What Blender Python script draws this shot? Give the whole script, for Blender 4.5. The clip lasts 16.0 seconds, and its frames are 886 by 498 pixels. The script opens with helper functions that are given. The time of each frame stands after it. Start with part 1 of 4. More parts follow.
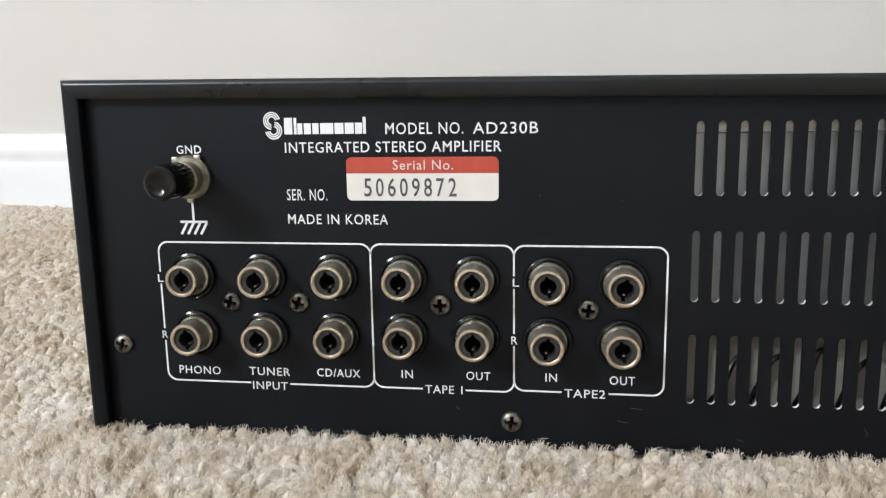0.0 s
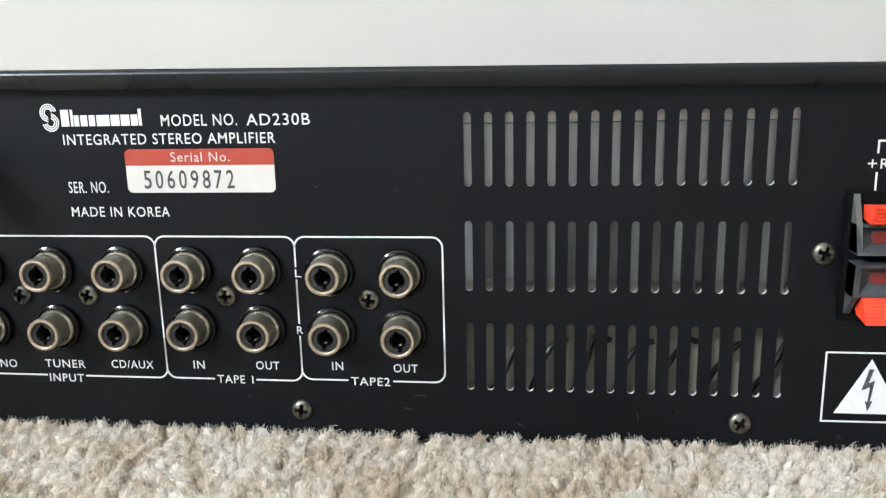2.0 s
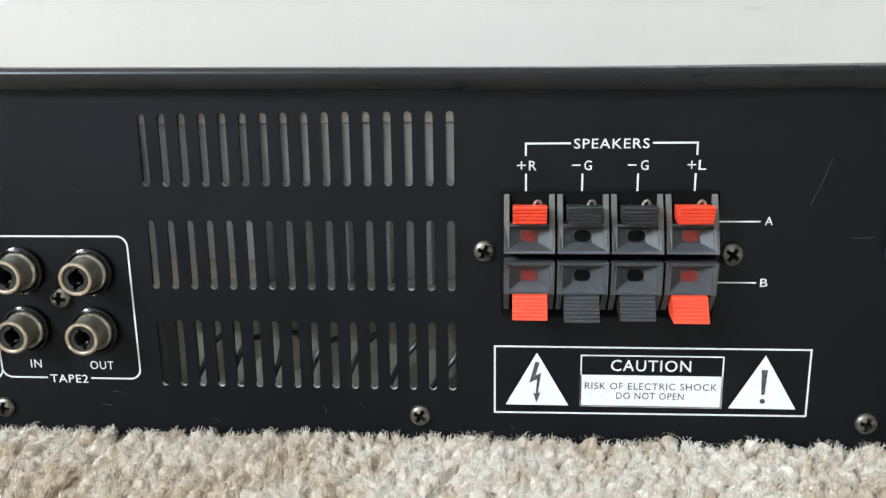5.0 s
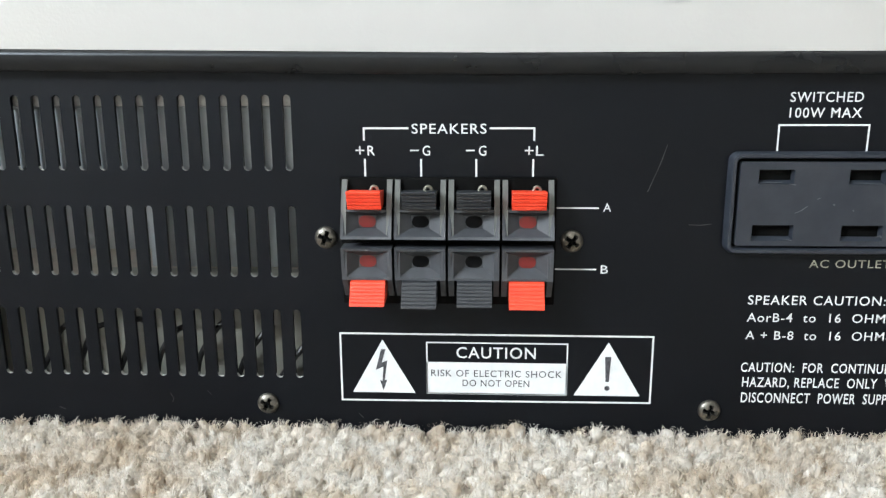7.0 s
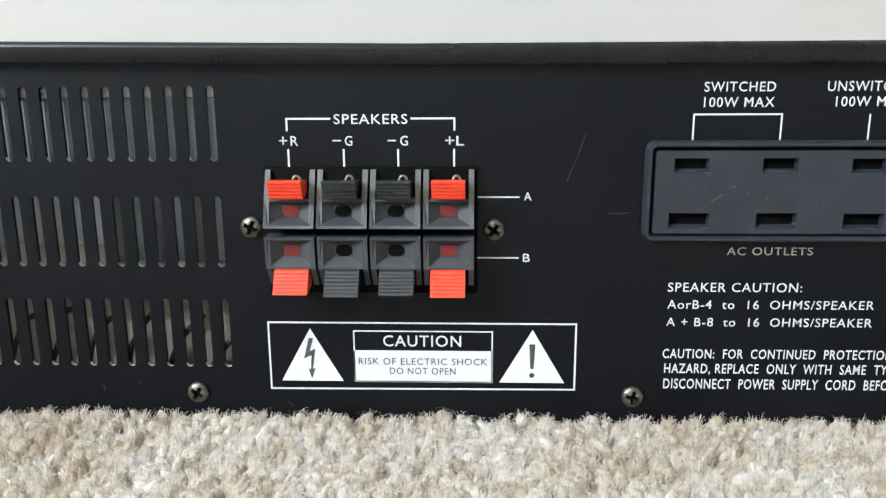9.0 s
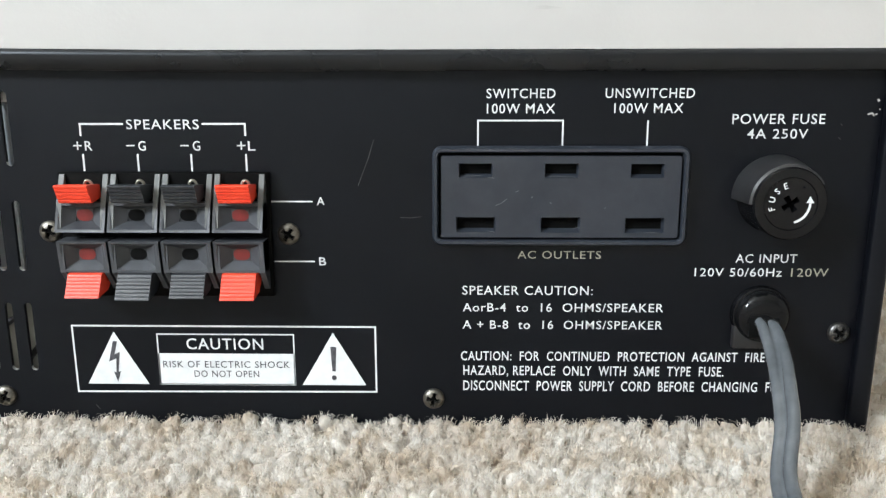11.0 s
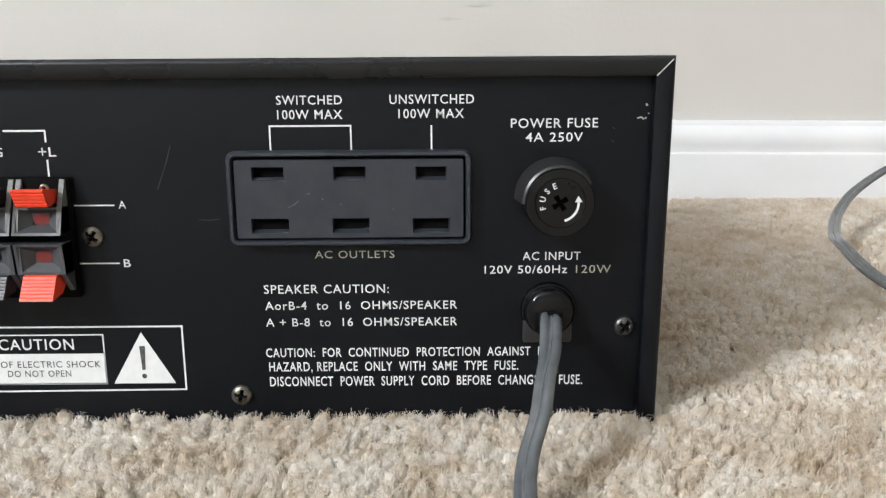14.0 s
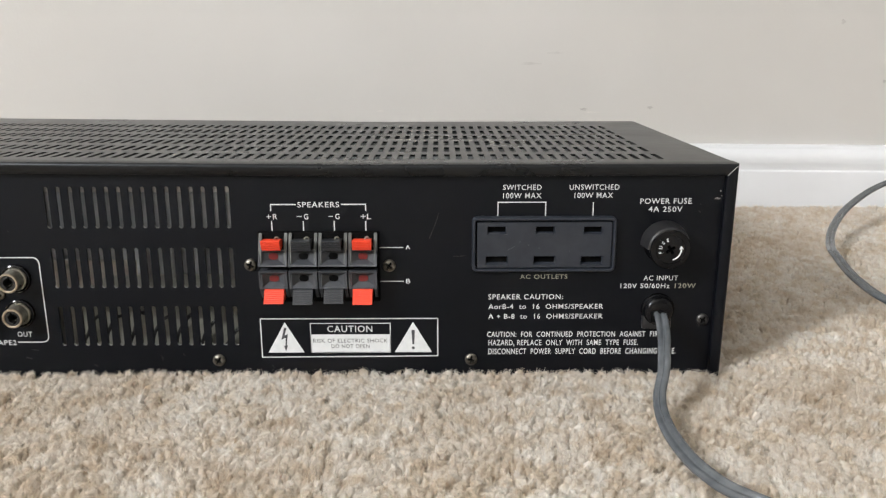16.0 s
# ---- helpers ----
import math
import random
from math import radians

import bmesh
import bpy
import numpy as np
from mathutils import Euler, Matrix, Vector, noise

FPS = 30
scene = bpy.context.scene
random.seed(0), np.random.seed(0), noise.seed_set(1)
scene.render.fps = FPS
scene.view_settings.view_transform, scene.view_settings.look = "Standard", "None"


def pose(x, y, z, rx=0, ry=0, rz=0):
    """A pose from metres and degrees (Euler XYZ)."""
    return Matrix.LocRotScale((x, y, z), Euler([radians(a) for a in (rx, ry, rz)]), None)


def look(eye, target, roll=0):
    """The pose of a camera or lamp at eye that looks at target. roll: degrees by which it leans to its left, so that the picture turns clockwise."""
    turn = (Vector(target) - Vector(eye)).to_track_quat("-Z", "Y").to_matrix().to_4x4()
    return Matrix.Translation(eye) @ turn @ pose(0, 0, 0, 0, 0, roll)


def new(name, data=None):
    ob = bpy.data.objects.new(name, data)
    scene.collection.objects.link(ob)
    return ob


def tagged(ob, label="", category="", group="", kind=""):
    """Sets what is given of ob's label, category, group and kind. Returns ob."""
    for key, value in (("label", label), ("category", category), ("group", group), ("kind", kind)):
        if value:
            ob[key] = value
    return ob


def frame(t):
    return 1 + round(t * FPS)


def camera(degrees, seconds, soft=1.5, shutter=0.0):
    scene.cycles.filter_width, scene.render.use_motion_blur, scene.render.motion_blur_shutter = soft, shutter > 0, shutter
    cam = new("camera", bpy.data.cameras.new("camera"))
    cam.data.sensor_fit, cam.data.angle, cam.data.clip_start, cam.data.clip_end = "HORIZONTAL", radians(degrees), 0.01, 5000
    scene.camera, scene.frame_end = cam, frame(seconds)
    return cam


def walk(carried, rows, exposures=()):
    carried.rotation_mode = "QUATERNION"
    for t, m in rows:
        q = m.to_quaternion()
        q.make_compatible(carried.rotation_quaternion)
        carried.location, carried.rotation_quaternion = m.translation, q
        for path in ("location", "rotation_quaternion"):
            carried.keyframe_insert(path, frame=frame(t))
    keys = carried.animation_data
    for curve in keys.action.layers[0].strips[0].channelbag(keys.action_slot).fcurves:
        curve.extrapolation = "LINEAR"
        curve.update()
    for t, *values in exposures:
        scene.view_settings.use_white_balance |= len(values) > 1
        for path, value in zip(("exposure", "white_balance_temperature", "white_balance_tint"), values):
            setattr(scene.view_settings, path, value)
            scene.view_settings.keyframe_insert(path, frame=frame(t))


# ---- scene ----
cam = camera(57.5, 16.0, soft=1.3)
PATH = [
    (0, (-0.08985, -0.19596, 0.09304), (-0.24276, 0.77549, -0.08837), -0.96),
    (0.5, (-0.07925, -0.19403, 0.09581), (-0.21962, 0.77746, -0.09526), -1.23),
    (1, (-0.06634, -0.19210, 0.09682), (-0.19600, 0.77805, -0.10811), -1.32),
    (1.5, (-0.05415, -0.19047, 0.09798), (-0.17648, 0.77810, -0.11860), -1.28),
    (2, (-0.04234, -0.18920, 0.09825), (-0.16303, 0.77808, -0.12492), -1.28),
    (2.5, (-0.03180, -0.18832, 0.09920), (-0.14296, 0.77996, -0.12461), -1.20),
    (3, (-0.01788, -0.18810, 0.10023), (-0.12416, 0.78045, -0.12476), -1.19),
    (3.5, (-0.00583, -0.18712, 0.09998), (-0.09596, 0.78121, -0.13287), -0.89),
    (4, (0.00268, -0.18610, 0.10005), (-0.08378, 0.78133, -0.13786), -0.89),
    (4.5, (0.01511, -0.18670, 0.09998), (-0.06485, 0.78096, -0.13927), -0.91),
    (5, (0.02656, -0.18802, 0.09868), (-0.04832, 0.78285, -0.12892), -0.79),
    (7.5, (0.06205, -0.18459, 0.09502), (0.01722, 0.78634, -0.14012), -0.26),
    (8, (0.06326, -0.18509, 0.09407), (0.02139, 0.78585, -0.14159), -0.33),
    (10.3, (0.10343, -0.18864, 0.09427), (0.06509, 0.78360, -0.13654), -0.36),
    (10.5, (0.10793, -0.18854, 0.09376), (0.07753, 0.78449, -0.13491), -0.23),
    (11, (0.12120, -0.18878, 0.09318), (0.09759, 0.78567, -0.13020), -0.15),
    (11.5, (0.13354, -0.19026, 0.09218), (0.11747, 0.78776, -0.11569), -0.12),
    (12, (0.14664, -0.19272, 0.09091), (0.12943, 0.78728, -0.10731), -0.23),
    (12.5, (0.15700, -0.19300, 0.09301), (0.15328, 0.78555, -0.11300), -0.20),
    (13, (0.16630, -0.19459, 0.09115), (0.16558, 0.78403, -0.11448), -0.22),
    (13.5, (0.16612, -0.19484, 0.09053), (0.16748, 0.78349, -0.11650), -0.25),
    (14, (0.16617, -0.19700, 0.09202), (0.16786, 0.78076, -0.11768), -0.40),
    (14.5, (0.15716, -0.21711, 0.09816), (0.15954, 0.75929, -0.11783), -0.61),
    (15, (0.14388, -0.24387, 0.11244), (0.14942, 0.73000, -0.11458), -0.55),
    (15.5, (0.12464, -0.28186, 0.12899), (0.12996, 0.68830, -0.11342), -0.44),
    (16, (0.10085, -0.32472, 0.14575), (0.10488, 0.64260, -0.10776), -0.11),
]
EXPOSURES = [(0.0, -0.17, 6250, 9), (1.5, 0.03, 6120, 6), (3.5, 0.10, 6000, 5), (7.5, 0.15, 6000, 5), (11.0, 0.12, 6050, 6), (12.5, -0.03, 6200, 7), (14.0, -0.09, 6350, 9), (16.0, -0.24, 6480, 10)]
walk(cam, [(t, look(eye, target, roll)) for t, eye, target, roll in PATH], EXPOSURES)

# ---- world, window light ----
world = bpy.data.worlds.new("world")
scene.world = world
world.use_nodes = True
wn = world.node_tree.nodes
sky = wn.new("ShaderNodeTexSky")
sky.sky_type, sky.sun_disc = "NISHITA", False
sky.sun_elevation, sky.sun_rotation = radians(40), radians(250)
wn["Background"].inputs["Strength"].default_value = 0.1
world.node_tree.links.new(sky.outputs["Color"], wn["Background"].inputs["Color"])

WX, SOUTH = -2.3, -4.4
WY0, WY1, WZ0, WZ1 = -2.50, -1.60, 1.35, 2.30  # window opening in the west wall
daylight = bpy.data.lights.new("daylight", "AREA")
daylight.shape, daylight.size, daylight.size_y = "RECTANGLE", WY1 - WY0 - 0.12, WZ1 - WZ0 - 0.12
daylight.energy, daylight.color = 246.0, (0.965, 0.98, 0.995)
new("window_daylight", daylight).matrix_world = look((WX - 0.03, (WY0 + WY1) / 2, (WZ0 + WZ1) / 2), (0, (WY0 + WY1) / 2, (WZ0 + WZ1) / 2))

MM = 0.001


# ---- materials ----
def nodes_of(name, rough=0.5, metal=0.0, spec=0.5):
    m = bpy.data.materials.new(name)
    m.use_nodes = True
    nt = m.node_tree
    b = nt.nodes["Principled BSDF"]
    b.inputs["Roughness"].default_value = rough
    b.inputs["Metallic"].default_value = metal
    b.inputs["Specular IOR Level"].default_value = spec
    return m, nt, b


def noise_tex(nt, scale, detail=4.0, rough=0.55):
    tc = nt.nodes.new("ShaderNodeTexCoord")
    n = nt.nodes.new("ShaderNodeTexNoise")
    n.inputs["Scale"].default_value, n.inputs["Detail"].default_value, n.inputs["Roughness"].default_value = scale, detail, rough
    nt.links.new(tc.outputs["Object"], n.inputs["Vector"])
    return n


def ramp(nt, src, a, b, p0=0.3, p1=0.7):
    r = nt.nodes.new("ShaderNodeValToRGB")
    r.color_ramp.elements[0].position, r.color_ramp.elements[1].position = p0, p1
    r.color_ramp.elements[0].color, r.color_ramp.elements[1].color = (*a, 1), (*b, 1)
    nt.links.new(src, r.inputs["Fac"])
    return r


def surface(name, dark, light, scale, rough=0.5, metal=0.0, spec=0.5, bump=0.0, bump_scale=None, rough_var=0.0, bump_dist=0.0002):
    """A material mottled between two colours, with fine relief and uneven gloss."""
    m, nt, b = nodes_of(name, rough, metal, spec)
    n = noise_tex(nt, scale)
    r = ramp(nt, n.outputs["Fac"], dark, light)
    nt.links.new(r.outputs["Color"], b.inputs["Base Color"])
    if rough_var:
        n2 = noise_tex(nt, scale * 0.37, 6.0, 0.65)
        mr = nt.nodes.new("ShaderNodeMapRange")
        mr.inputs["From Min"].default_value, mr.inputs["From Max"].default_value = 0.3, 0.7
        mr.inputs["To Min"].default_value, mr.inputs["To Max"].default_value = rough - rough_var, rough + rough_var
        nt.links.new(n2.outputs["Fac"], mr.inputs["Value"])
        nt.links.new(mr.outputs["Result"], b.inputs["Roughness"])
    if bump:
        n3 = noise_tex(nt, bump_scale or scale * 4, 3.0)
        bp = nt.nodes.new("ShaderNodeBump")
        bp.inputs["Strength"].default_value, bp.inputs["Distance"].default_value = bump, bump_dist
        nt.links.new(n3.outputs["Fac"], bp.inputs["Height"])
        nt.links.new(bp.outputs["Normal"], b.inputs["Normal"])
    return m


M_PANEL = surface("black_panel_paint", (0.0018, 0.0021, 0.0034), (0.0028, 0.0031, 0.0047), 60, 0.41, 0, 0.24, 0.12, 2600, 0.05, 0.00003)
M_PANEL.node_tree.nodes["Principled BSDF"].inputs["Specular Tint"].default_value = (0.84, 0.91, 1.0, 1)
M_COVER = surface("black_cover_paint", (0.0035, 0.0036, 0.004), (0.0055, 0.0056, 0.006), 45, 0.30, 0, 0.38, 0.10, 2400, 0.05, 0.00003)
M_COVER.node_tree.nodes["Principled BSDF"].inputs["Specular Tint"].default_value = (0.86, 0.92, 1.0, 1)
# pale metal for bare edges; on the heat sink lip it paints light
M_EDGE = surface("bare_and_lit_edge", (0.45, 0.45, 0.44), (0.65, 0.65, 0.63), 900, 0.45, 0.2)
M_PRINT = surface("white_print", (0.62, 0.635, 0.645), (0.70, 0.715, 0.72), 400, 0.55)
M_FADED = surface("yellowed_thin_print", (0.24, 0.235, 0.18), (0.42, 0.41, 0.33), 300, 0.55)
M_INK = surface("black_ink", (0.02, 0.02, 0.025), (0.09, 0.09, 0.10), 900, 0.6)
M_STICKER = surface("white_paper_label", (0.53, 0.515, 0.485), (0.60, 0.585, 0.56), 120, 0.5)
M_RED_BAND = surface("red_printed_band", (0.32, 0.035, 0.02), (0.38, 0.05, 0.028), 300, 0.5)
M_NICKEL = surface("tarnished_nickel", (0.29, 0.275, 0.225), (0.50, 0.475, 0.40), 420, 0.33, 0.85, 0.5, 0.1, 3000, 0.10, 0.00004)
M_RIM = surface("worn_brass_rim", (0.46, 0.385, 0.30), (0.66, 0.57, 0.45), 900, 0.32, 0.9)
M_SCREW = surface("dull_steel_screw", (0.085, 0.080, 0.068), (0.24, 0.225, 0.195), 700, 0.40, 0.9, 0.5, 0.1, 3000)
M_SCREW_DARK = surface("blackened_screw", (0.05, 0.05, 0.05), (0.13, 0.125, 0.12), 700, 0.36, 0.9)
M_BLACK = surface("black_plastic", (0.0035, 0.0036, 0.004), (0.006, 0.006, 0.007), 200, 0.13, 0, 0.22, 0.05, 1500)
M_INSUL = surface("black_insulator", (0.012, 0.012, 0.013), (0.02, 0.02, 0.021), 400, 0.35)
# near-black that paints the shade inside holes, grooves and gaps
M_SHADE = surface("recess_shade_black", (0.0015, 0.0015, 0.0015), (0.003, 0.003, 0.003), 300, 0.8, 0, 0.08)
M_GREY = surface("charcoal_plastic", (0.036, 0.039, 0.045), (0.052, 0.056, 0.064), 300, 0.50, 0, 0.5, 0.08, 2500, 0.05, 0.00004)
M_OUTLET = surface("dark_grey_outlet_plastic", (0.017, 0.021, 0.029), (0.025, 0.029, 0.038), 200, 0.42, 0, 0.42, 0.1, 2500, 0.06, 0.00004)
M_CHEEK = surface("lit_grey_green_plastic", (0.075, 0.080, 0.076), (0.105, 0.110, 0.104), 300, 0.5, 0, 0.5, 0.08, 2500, 0.05, 0.00004)
M_LEVER = surface("dark_lever_plastic", (0.020, 0.022, 0.026), (0.032, 0.034, 0.039), 300, 0.30, 0, 0.5)
M_OLIVE = surface("dull_plated_brass", (0.13, 0.122, 0.09), (0.26, 0.245, 0.19), 500, 0.42, 0.7, 0.5, 0.1, 3000)
M_RED = surface("red_plastic", (0.70, 0.045, 0.018), (0.80, 0.065, 0.026), 250, 0.38, 0, 0.5)
# the lever red darkened, painting shade into holes and channels
M_RED_DEEP = surface("shaded_red_plastic", (0.12, 0.008, 0.007), (0.18, 0.012, 0.010), 250, 0.45)
M_CORD = surface("grey_vinyl_cord", (0.068, 0.075, 0.083), (0.105, 0.114, 0.122), 160, 0.13, 0, 0.6, 0.1, 1200)
M_ALU = surface("dull_aluminium", (0.34, 0.375, 0.40), (0.48, 0.515, 0.54), 90, 0.45, 0.4)
M_BOARD = surface("khaki_circuit_board", (0.30, 0.30, 0.26), (0.40, 0.40, 0.35), 120, 0.5)
M_STEEL = surface("zinc_chassis", (0.66, 0.69, 0.70), (0.76, 0.79, 0.80), 70, 0.5, 0.1)
M_WALL = surface("warm_white_wall_paint", (0.485, 0.472, 0.447), (0.525, 0.512, 0.488), 5, 0.6, 0, 0.3, 0.25, 420, 0.05, 0.0004)
M_TRIM = surface("white_gloss_trim", (0.61, 0.62, 0.635), (0.67, 0.68, 0.695), 14, 0.32, 0, 0.5, 0.10, 90, 0.05)
M_CEIL = surface("white_ceiling_paint", (0.76, 0.75, 0.73), (0.80, 0.79, 0.77), 8, 0.8)


def carpet_material(name):
    m, nt, b = nodes_of(name, 0.85, 0, 0.15)
    big = noise_tex(nt, 19, 5.0, 0.68)
    r1 = ramp(nt, big.outputs["Fac"], (0.835, 0.765, 0.67), (0.945, 0.92, 0.875), 0.30, 0.60)
    g = nt.nodes.new("ShaderNodeNewGeometry")
    r2 = ramp(nt, g.outputs["Random Per Island"], (0.89, 0.845, 0.80), (1.0, 1.0, 1.0), 0.0, 0.7)
    mx = nt.nodes.new("ShaderNodeMix")
    mx.data_type, mx.blend_type = "RGBA", "MULTIPLY"
    mx.inputs[0].default_value = 1.0
    nt.links.new(r1.outputs["Color"], mx.inputs[6])
    nt.links.new(r2.outputs["Color"], mx.inputs[7])
    clump = noise_tex(nt, 115, 2.0, 0.5)
    r3 = ramp(nt, clump.outputs["Fac"], (0.88, 0.83, 0.76), (1.0, 1.0, 1.0), 0.38, 0.54)
    mx2 = nt.nodes.new("ShaderNodeMix")
    mx2.data_type, mx2.blend_type = "RGBA", "MULTIPLY"
    mx2.inputs[0].default_value = 1.0
    nt.links.new(mx.outputs[2], mx2.inputs[6])
    nt.links.new(r3.outputs["Color"], mx2.inputs[7])
    nt.links.new(mx2.outputs[2], b.inputs["Base Color"])
    fine = noise_tex(nt, 1900, 2.0)
    bp = nt.nodes.new("ShaderNodeBump")
    bp.inputs["Strength"].default_value, bp.inputs["Distance"].default_value = 0.35, 0.0003
    nt.links.new(fine.outputs["Fac"], bp.inputs["Height"])
    nt.links.new(bp.outputs["Normal"], b.inputs["Normal"])
    tr = nt.nodes.new("ShaderNodeBsdfTranslucent")
    nt.links.new(mx2.outputs[2], tr.inputs["Color"])
    ms = nt.nodes.new("ShaderNodeMixShader")
    ms.inputs[0].default_value = 0.55
    nt.links.new(b.outputs["BSDF"], ms.inputs[1])
    nt.links.new(tr.outputs["BSDF"], ms.inputs[2])
    nt.links.new(ms.outputs["Shader"], nt.nodes["Material Output"].inputs["Surface"])
    return m


M_CARPET = carpet_material("beige_carpet_yarn")
M_BACKING = surface("carpet_backing", (0.56, 0.505, 0.44), (0.66, 0.60, 0.525), 160, 0.95, 0, 0.1)


# ---- mesh helpers (millimetres in, metres out) ----
def mesh_of(name, verts, faces, mat, sharp=35, scale=MM):
    me = bpy.data.meshes.new(name)
    me.from_pydata([(v[0] * scale, v[1] * scale, v[2] * scale) for v in verts], [], faces)
    me.materials.append(mat)
    if len(me.polygons):
        me.polygons.foreach_set("use_smooth", [True] * len(me.polygons))
        me.set_sharp_from_angle(angle=radians(sharp))
    me.update()
    return me


def child(name, me, parent, label="", loc=(0, 0, 0), rot=(0, 0, 0)):
    ob = new(name, me)
    ob.parent = parent
    ob.location = [c * MM for c in loc]
    ob.rotation_euler = [radians(a) for a in rot]
    return tagged(ob, label)


def part(name, geo, mat, parent, label="", sharp=35):
    return child(name, mesh_of(name, geo[0], geo[1], mat, sharp), parent, label)


def join(*geos):
    v, f = [], []
    for a, b in geos:
        n = len(v)
        v += list(a)
        f += [tuple(i + n for i in q) for q in b]
    return v, f


def moved(geo, dx=0, dy=0, dz=0):
    return [(x + dx, y + dy, z + dz) for x, y, z in geo[0]], geo[1]


def box(x0, x1, y0, y1, z0, z1, bevel=0.0, seg=2):
    bm = bmesh.new()
    bmesh.ops.create_cube(bm, size=1)
    for v in bm.verts:
        v.co = Vector(((x0 + x1) / 2 + v.co.x * (x1 - x0), (y0 + y1) / 2 + v.co.y * (y1 - y0), (z0 + z1) / 2 + v.co.z * (z1 - z0)))
    if bevel:
        bmesh.ops.bevel(bm, geom=bm.edges[:], offset=bevel, segments=seg, profile=0.5, affect="EDGES")
    bm.verts.index_update()
    out = [tuple(v.co) for v in bm.verts], [tuple(v.index for v in f.verts) for f in bm.faces]
    bm.free()
    return out


def lathe(profile, seg=32, cx=0, cz=0, close=True):
    """Turns (radius, y) pairs about an axis along y; from back to front."""
    v, f, rings = [], [], []
    for r, y in profile:
        if r < 1e-6:
            rings.append([len(v)])
            v.append((cx, y, cz))
        else:
            rings.append(list(range(len(v), len(v) + seg)))
            v += [(cx + r * math.cos(2 * math.pi * i / seg), y, cz + r * math.sin(2 * math.pi * i / seg)) for i in range(seg)]
    for a, b in zip(rings, rings[1:]):
        for i in range(seg):
            j = (i + 1) % seg
            if len(a) == 1 and len(b) > 1:
                f.append((a[0], b[j], b[i]))
            elif len(b) == 1 and len(a) > 1:
                f.append((a[i], a[j], b[0]))
            elif len(a) > 1:
                f.append((a[i], a[j], b[j], b[i]))
    return v, f


def prism_x(poly, x0, x1):
    """A (y, z) outline carried along x."""
    n = len(poly)
    v = [(x0, y, z) for y, z in poly] + [(x1, y, z) for y, z in poly]
    f = [tuple(range(n))[::-1], tuple(range(n, 2 * n))]
    f += [(i, (i + 1) % n, n + (i + 1) % n, n + i) for i in range(n)]
    return v, f


def flat(poly, y):
    """A flat (x, z) outline facing the front."""
    return [(x, y, z) for x, z in poly], [tuple(range(len(poly)))]


def stroke(pts, width, y, closed=False):
    """A flat printed line along (x, z) points, mitred at its corners."""
    v, f, n = [], [], len(pts)
    P = [Vector(p) for p in pts]
    for i, p in enumerate(P):
        d0 = (p - P[i - 1]).normalized() if closed or i else None
        d1 = (P[(i + 1) % n] - p).normalized() if closed or i < n - 1 else None
        d0, d1 = d0 or d1, d1 or d0
        d = (d0 + d1).normalized()
        k = min(2.0, 1.0 / max(0.3, d.dot(d0)))
        q = Vector((-d.y, d.x)) * width / 2 * k
        v += [(p.x + q.x, y, p.y + q.y), (p.x - q.x, y, p.y - q.y)]
    for i in range(n if closed else n - 1):
        j = (i + 1) % n
        f.append((2 * i + 1, 2 * j + 1, 2 * j, 2 * i))
    return v, f


def arc(cx, cz, r, a0, a1, n=8):
    return [(cx + r * math.cos(radians(a0 + (a1 - a0) * i / n)), cz + r * math.sin(radians(a0 + (a1 - a0) * i / n))) for i in range(n + 1)]


def round_rect(x0, x1, z0, z1, r, n=5):
    return arc(x1 - r, z1 - r, r, 0, 90, n) + arc(x0 + r, z1 - r, r, 90, 180, n) + arc(x0 + r, z0 + r, r, 180, 270, n) + arc(x1 - r, z0 + r, r, 270, 360, n)


def plate(outer, holes, y0, y1):
    """A sheet with real openings: front at y0, back at y1."""
    from mathutils.geometry import tessellate_polygon
    loops = [outer] + holes
    tris = tessellate_polygon([[Vector((x, z, 0)) for x, z in lp] for lp in loops])
    pts = [p for lp in loops for p in lp]
    n = len(pts)
    v = [(x, y0, z) for x, z in pts] + [(x, y1, z) for x, z in pts]
    f = []
    for t in tris:
        (ax, az), (bx, bz), (cx, cz) = (pts[i] for i in t)
        if (bx - ax) * (cz - az) - (bz - az) * (cx - ax) < 0:
            t = t[::-1]
        f.append(tuple(t))
        f.append(tuple(i + n for i in t[::-1]))
    k = 0
    for lp in loops:
        m = len(lp)
        f += [(k + i, k + (i + 1) % m, n + k + (i + 1) % m, n + k + i) for i in range(m)]
        k += m
    return v, f


def glyphs(s, bold=0.0):
    cu = bpy.data.curves.new("lettering", "FONT")
    cu.body, cu.size, cu.offset, cu.resolution_u, cu.space_character = s, 1.0, bold, 3, 1.12
    ob = new("lettering", cu)
    bpy.context.view_layer.update()
    me = bpy.data.meshes.new_from_object(ob.evaluated_get(bpy.context.evaluated_depsgraph_get()))
    v = [tuple(p.co) for p in me.vertices]
    f = [tuple(p.vertices) for p in me.polygons]
    bpy.data.objects.remove(ob)
    bpy.data.meshes.remove(me)
    bpy.data.curves.remove(cu)
    return v, f


CAP = max(p[1] for p in glyphs("H")[0])


def letters(s, x0, x1, z0, z1, y=-0.12, bold=0.0):
    """Flat lettering whose capitals fill x0..x1 and stand from z0 to z1."""
    v, f = glyphs(s, bold)
    a, b = min(p[0] for p in v), max(p[0] for p in v)
    k, h = (x1 - x0) / (b - a), (z1 - z0) / CAP
    return [(x0 + (p[0] - a) * k, y, z0 + p[1] * h) for p in v], f


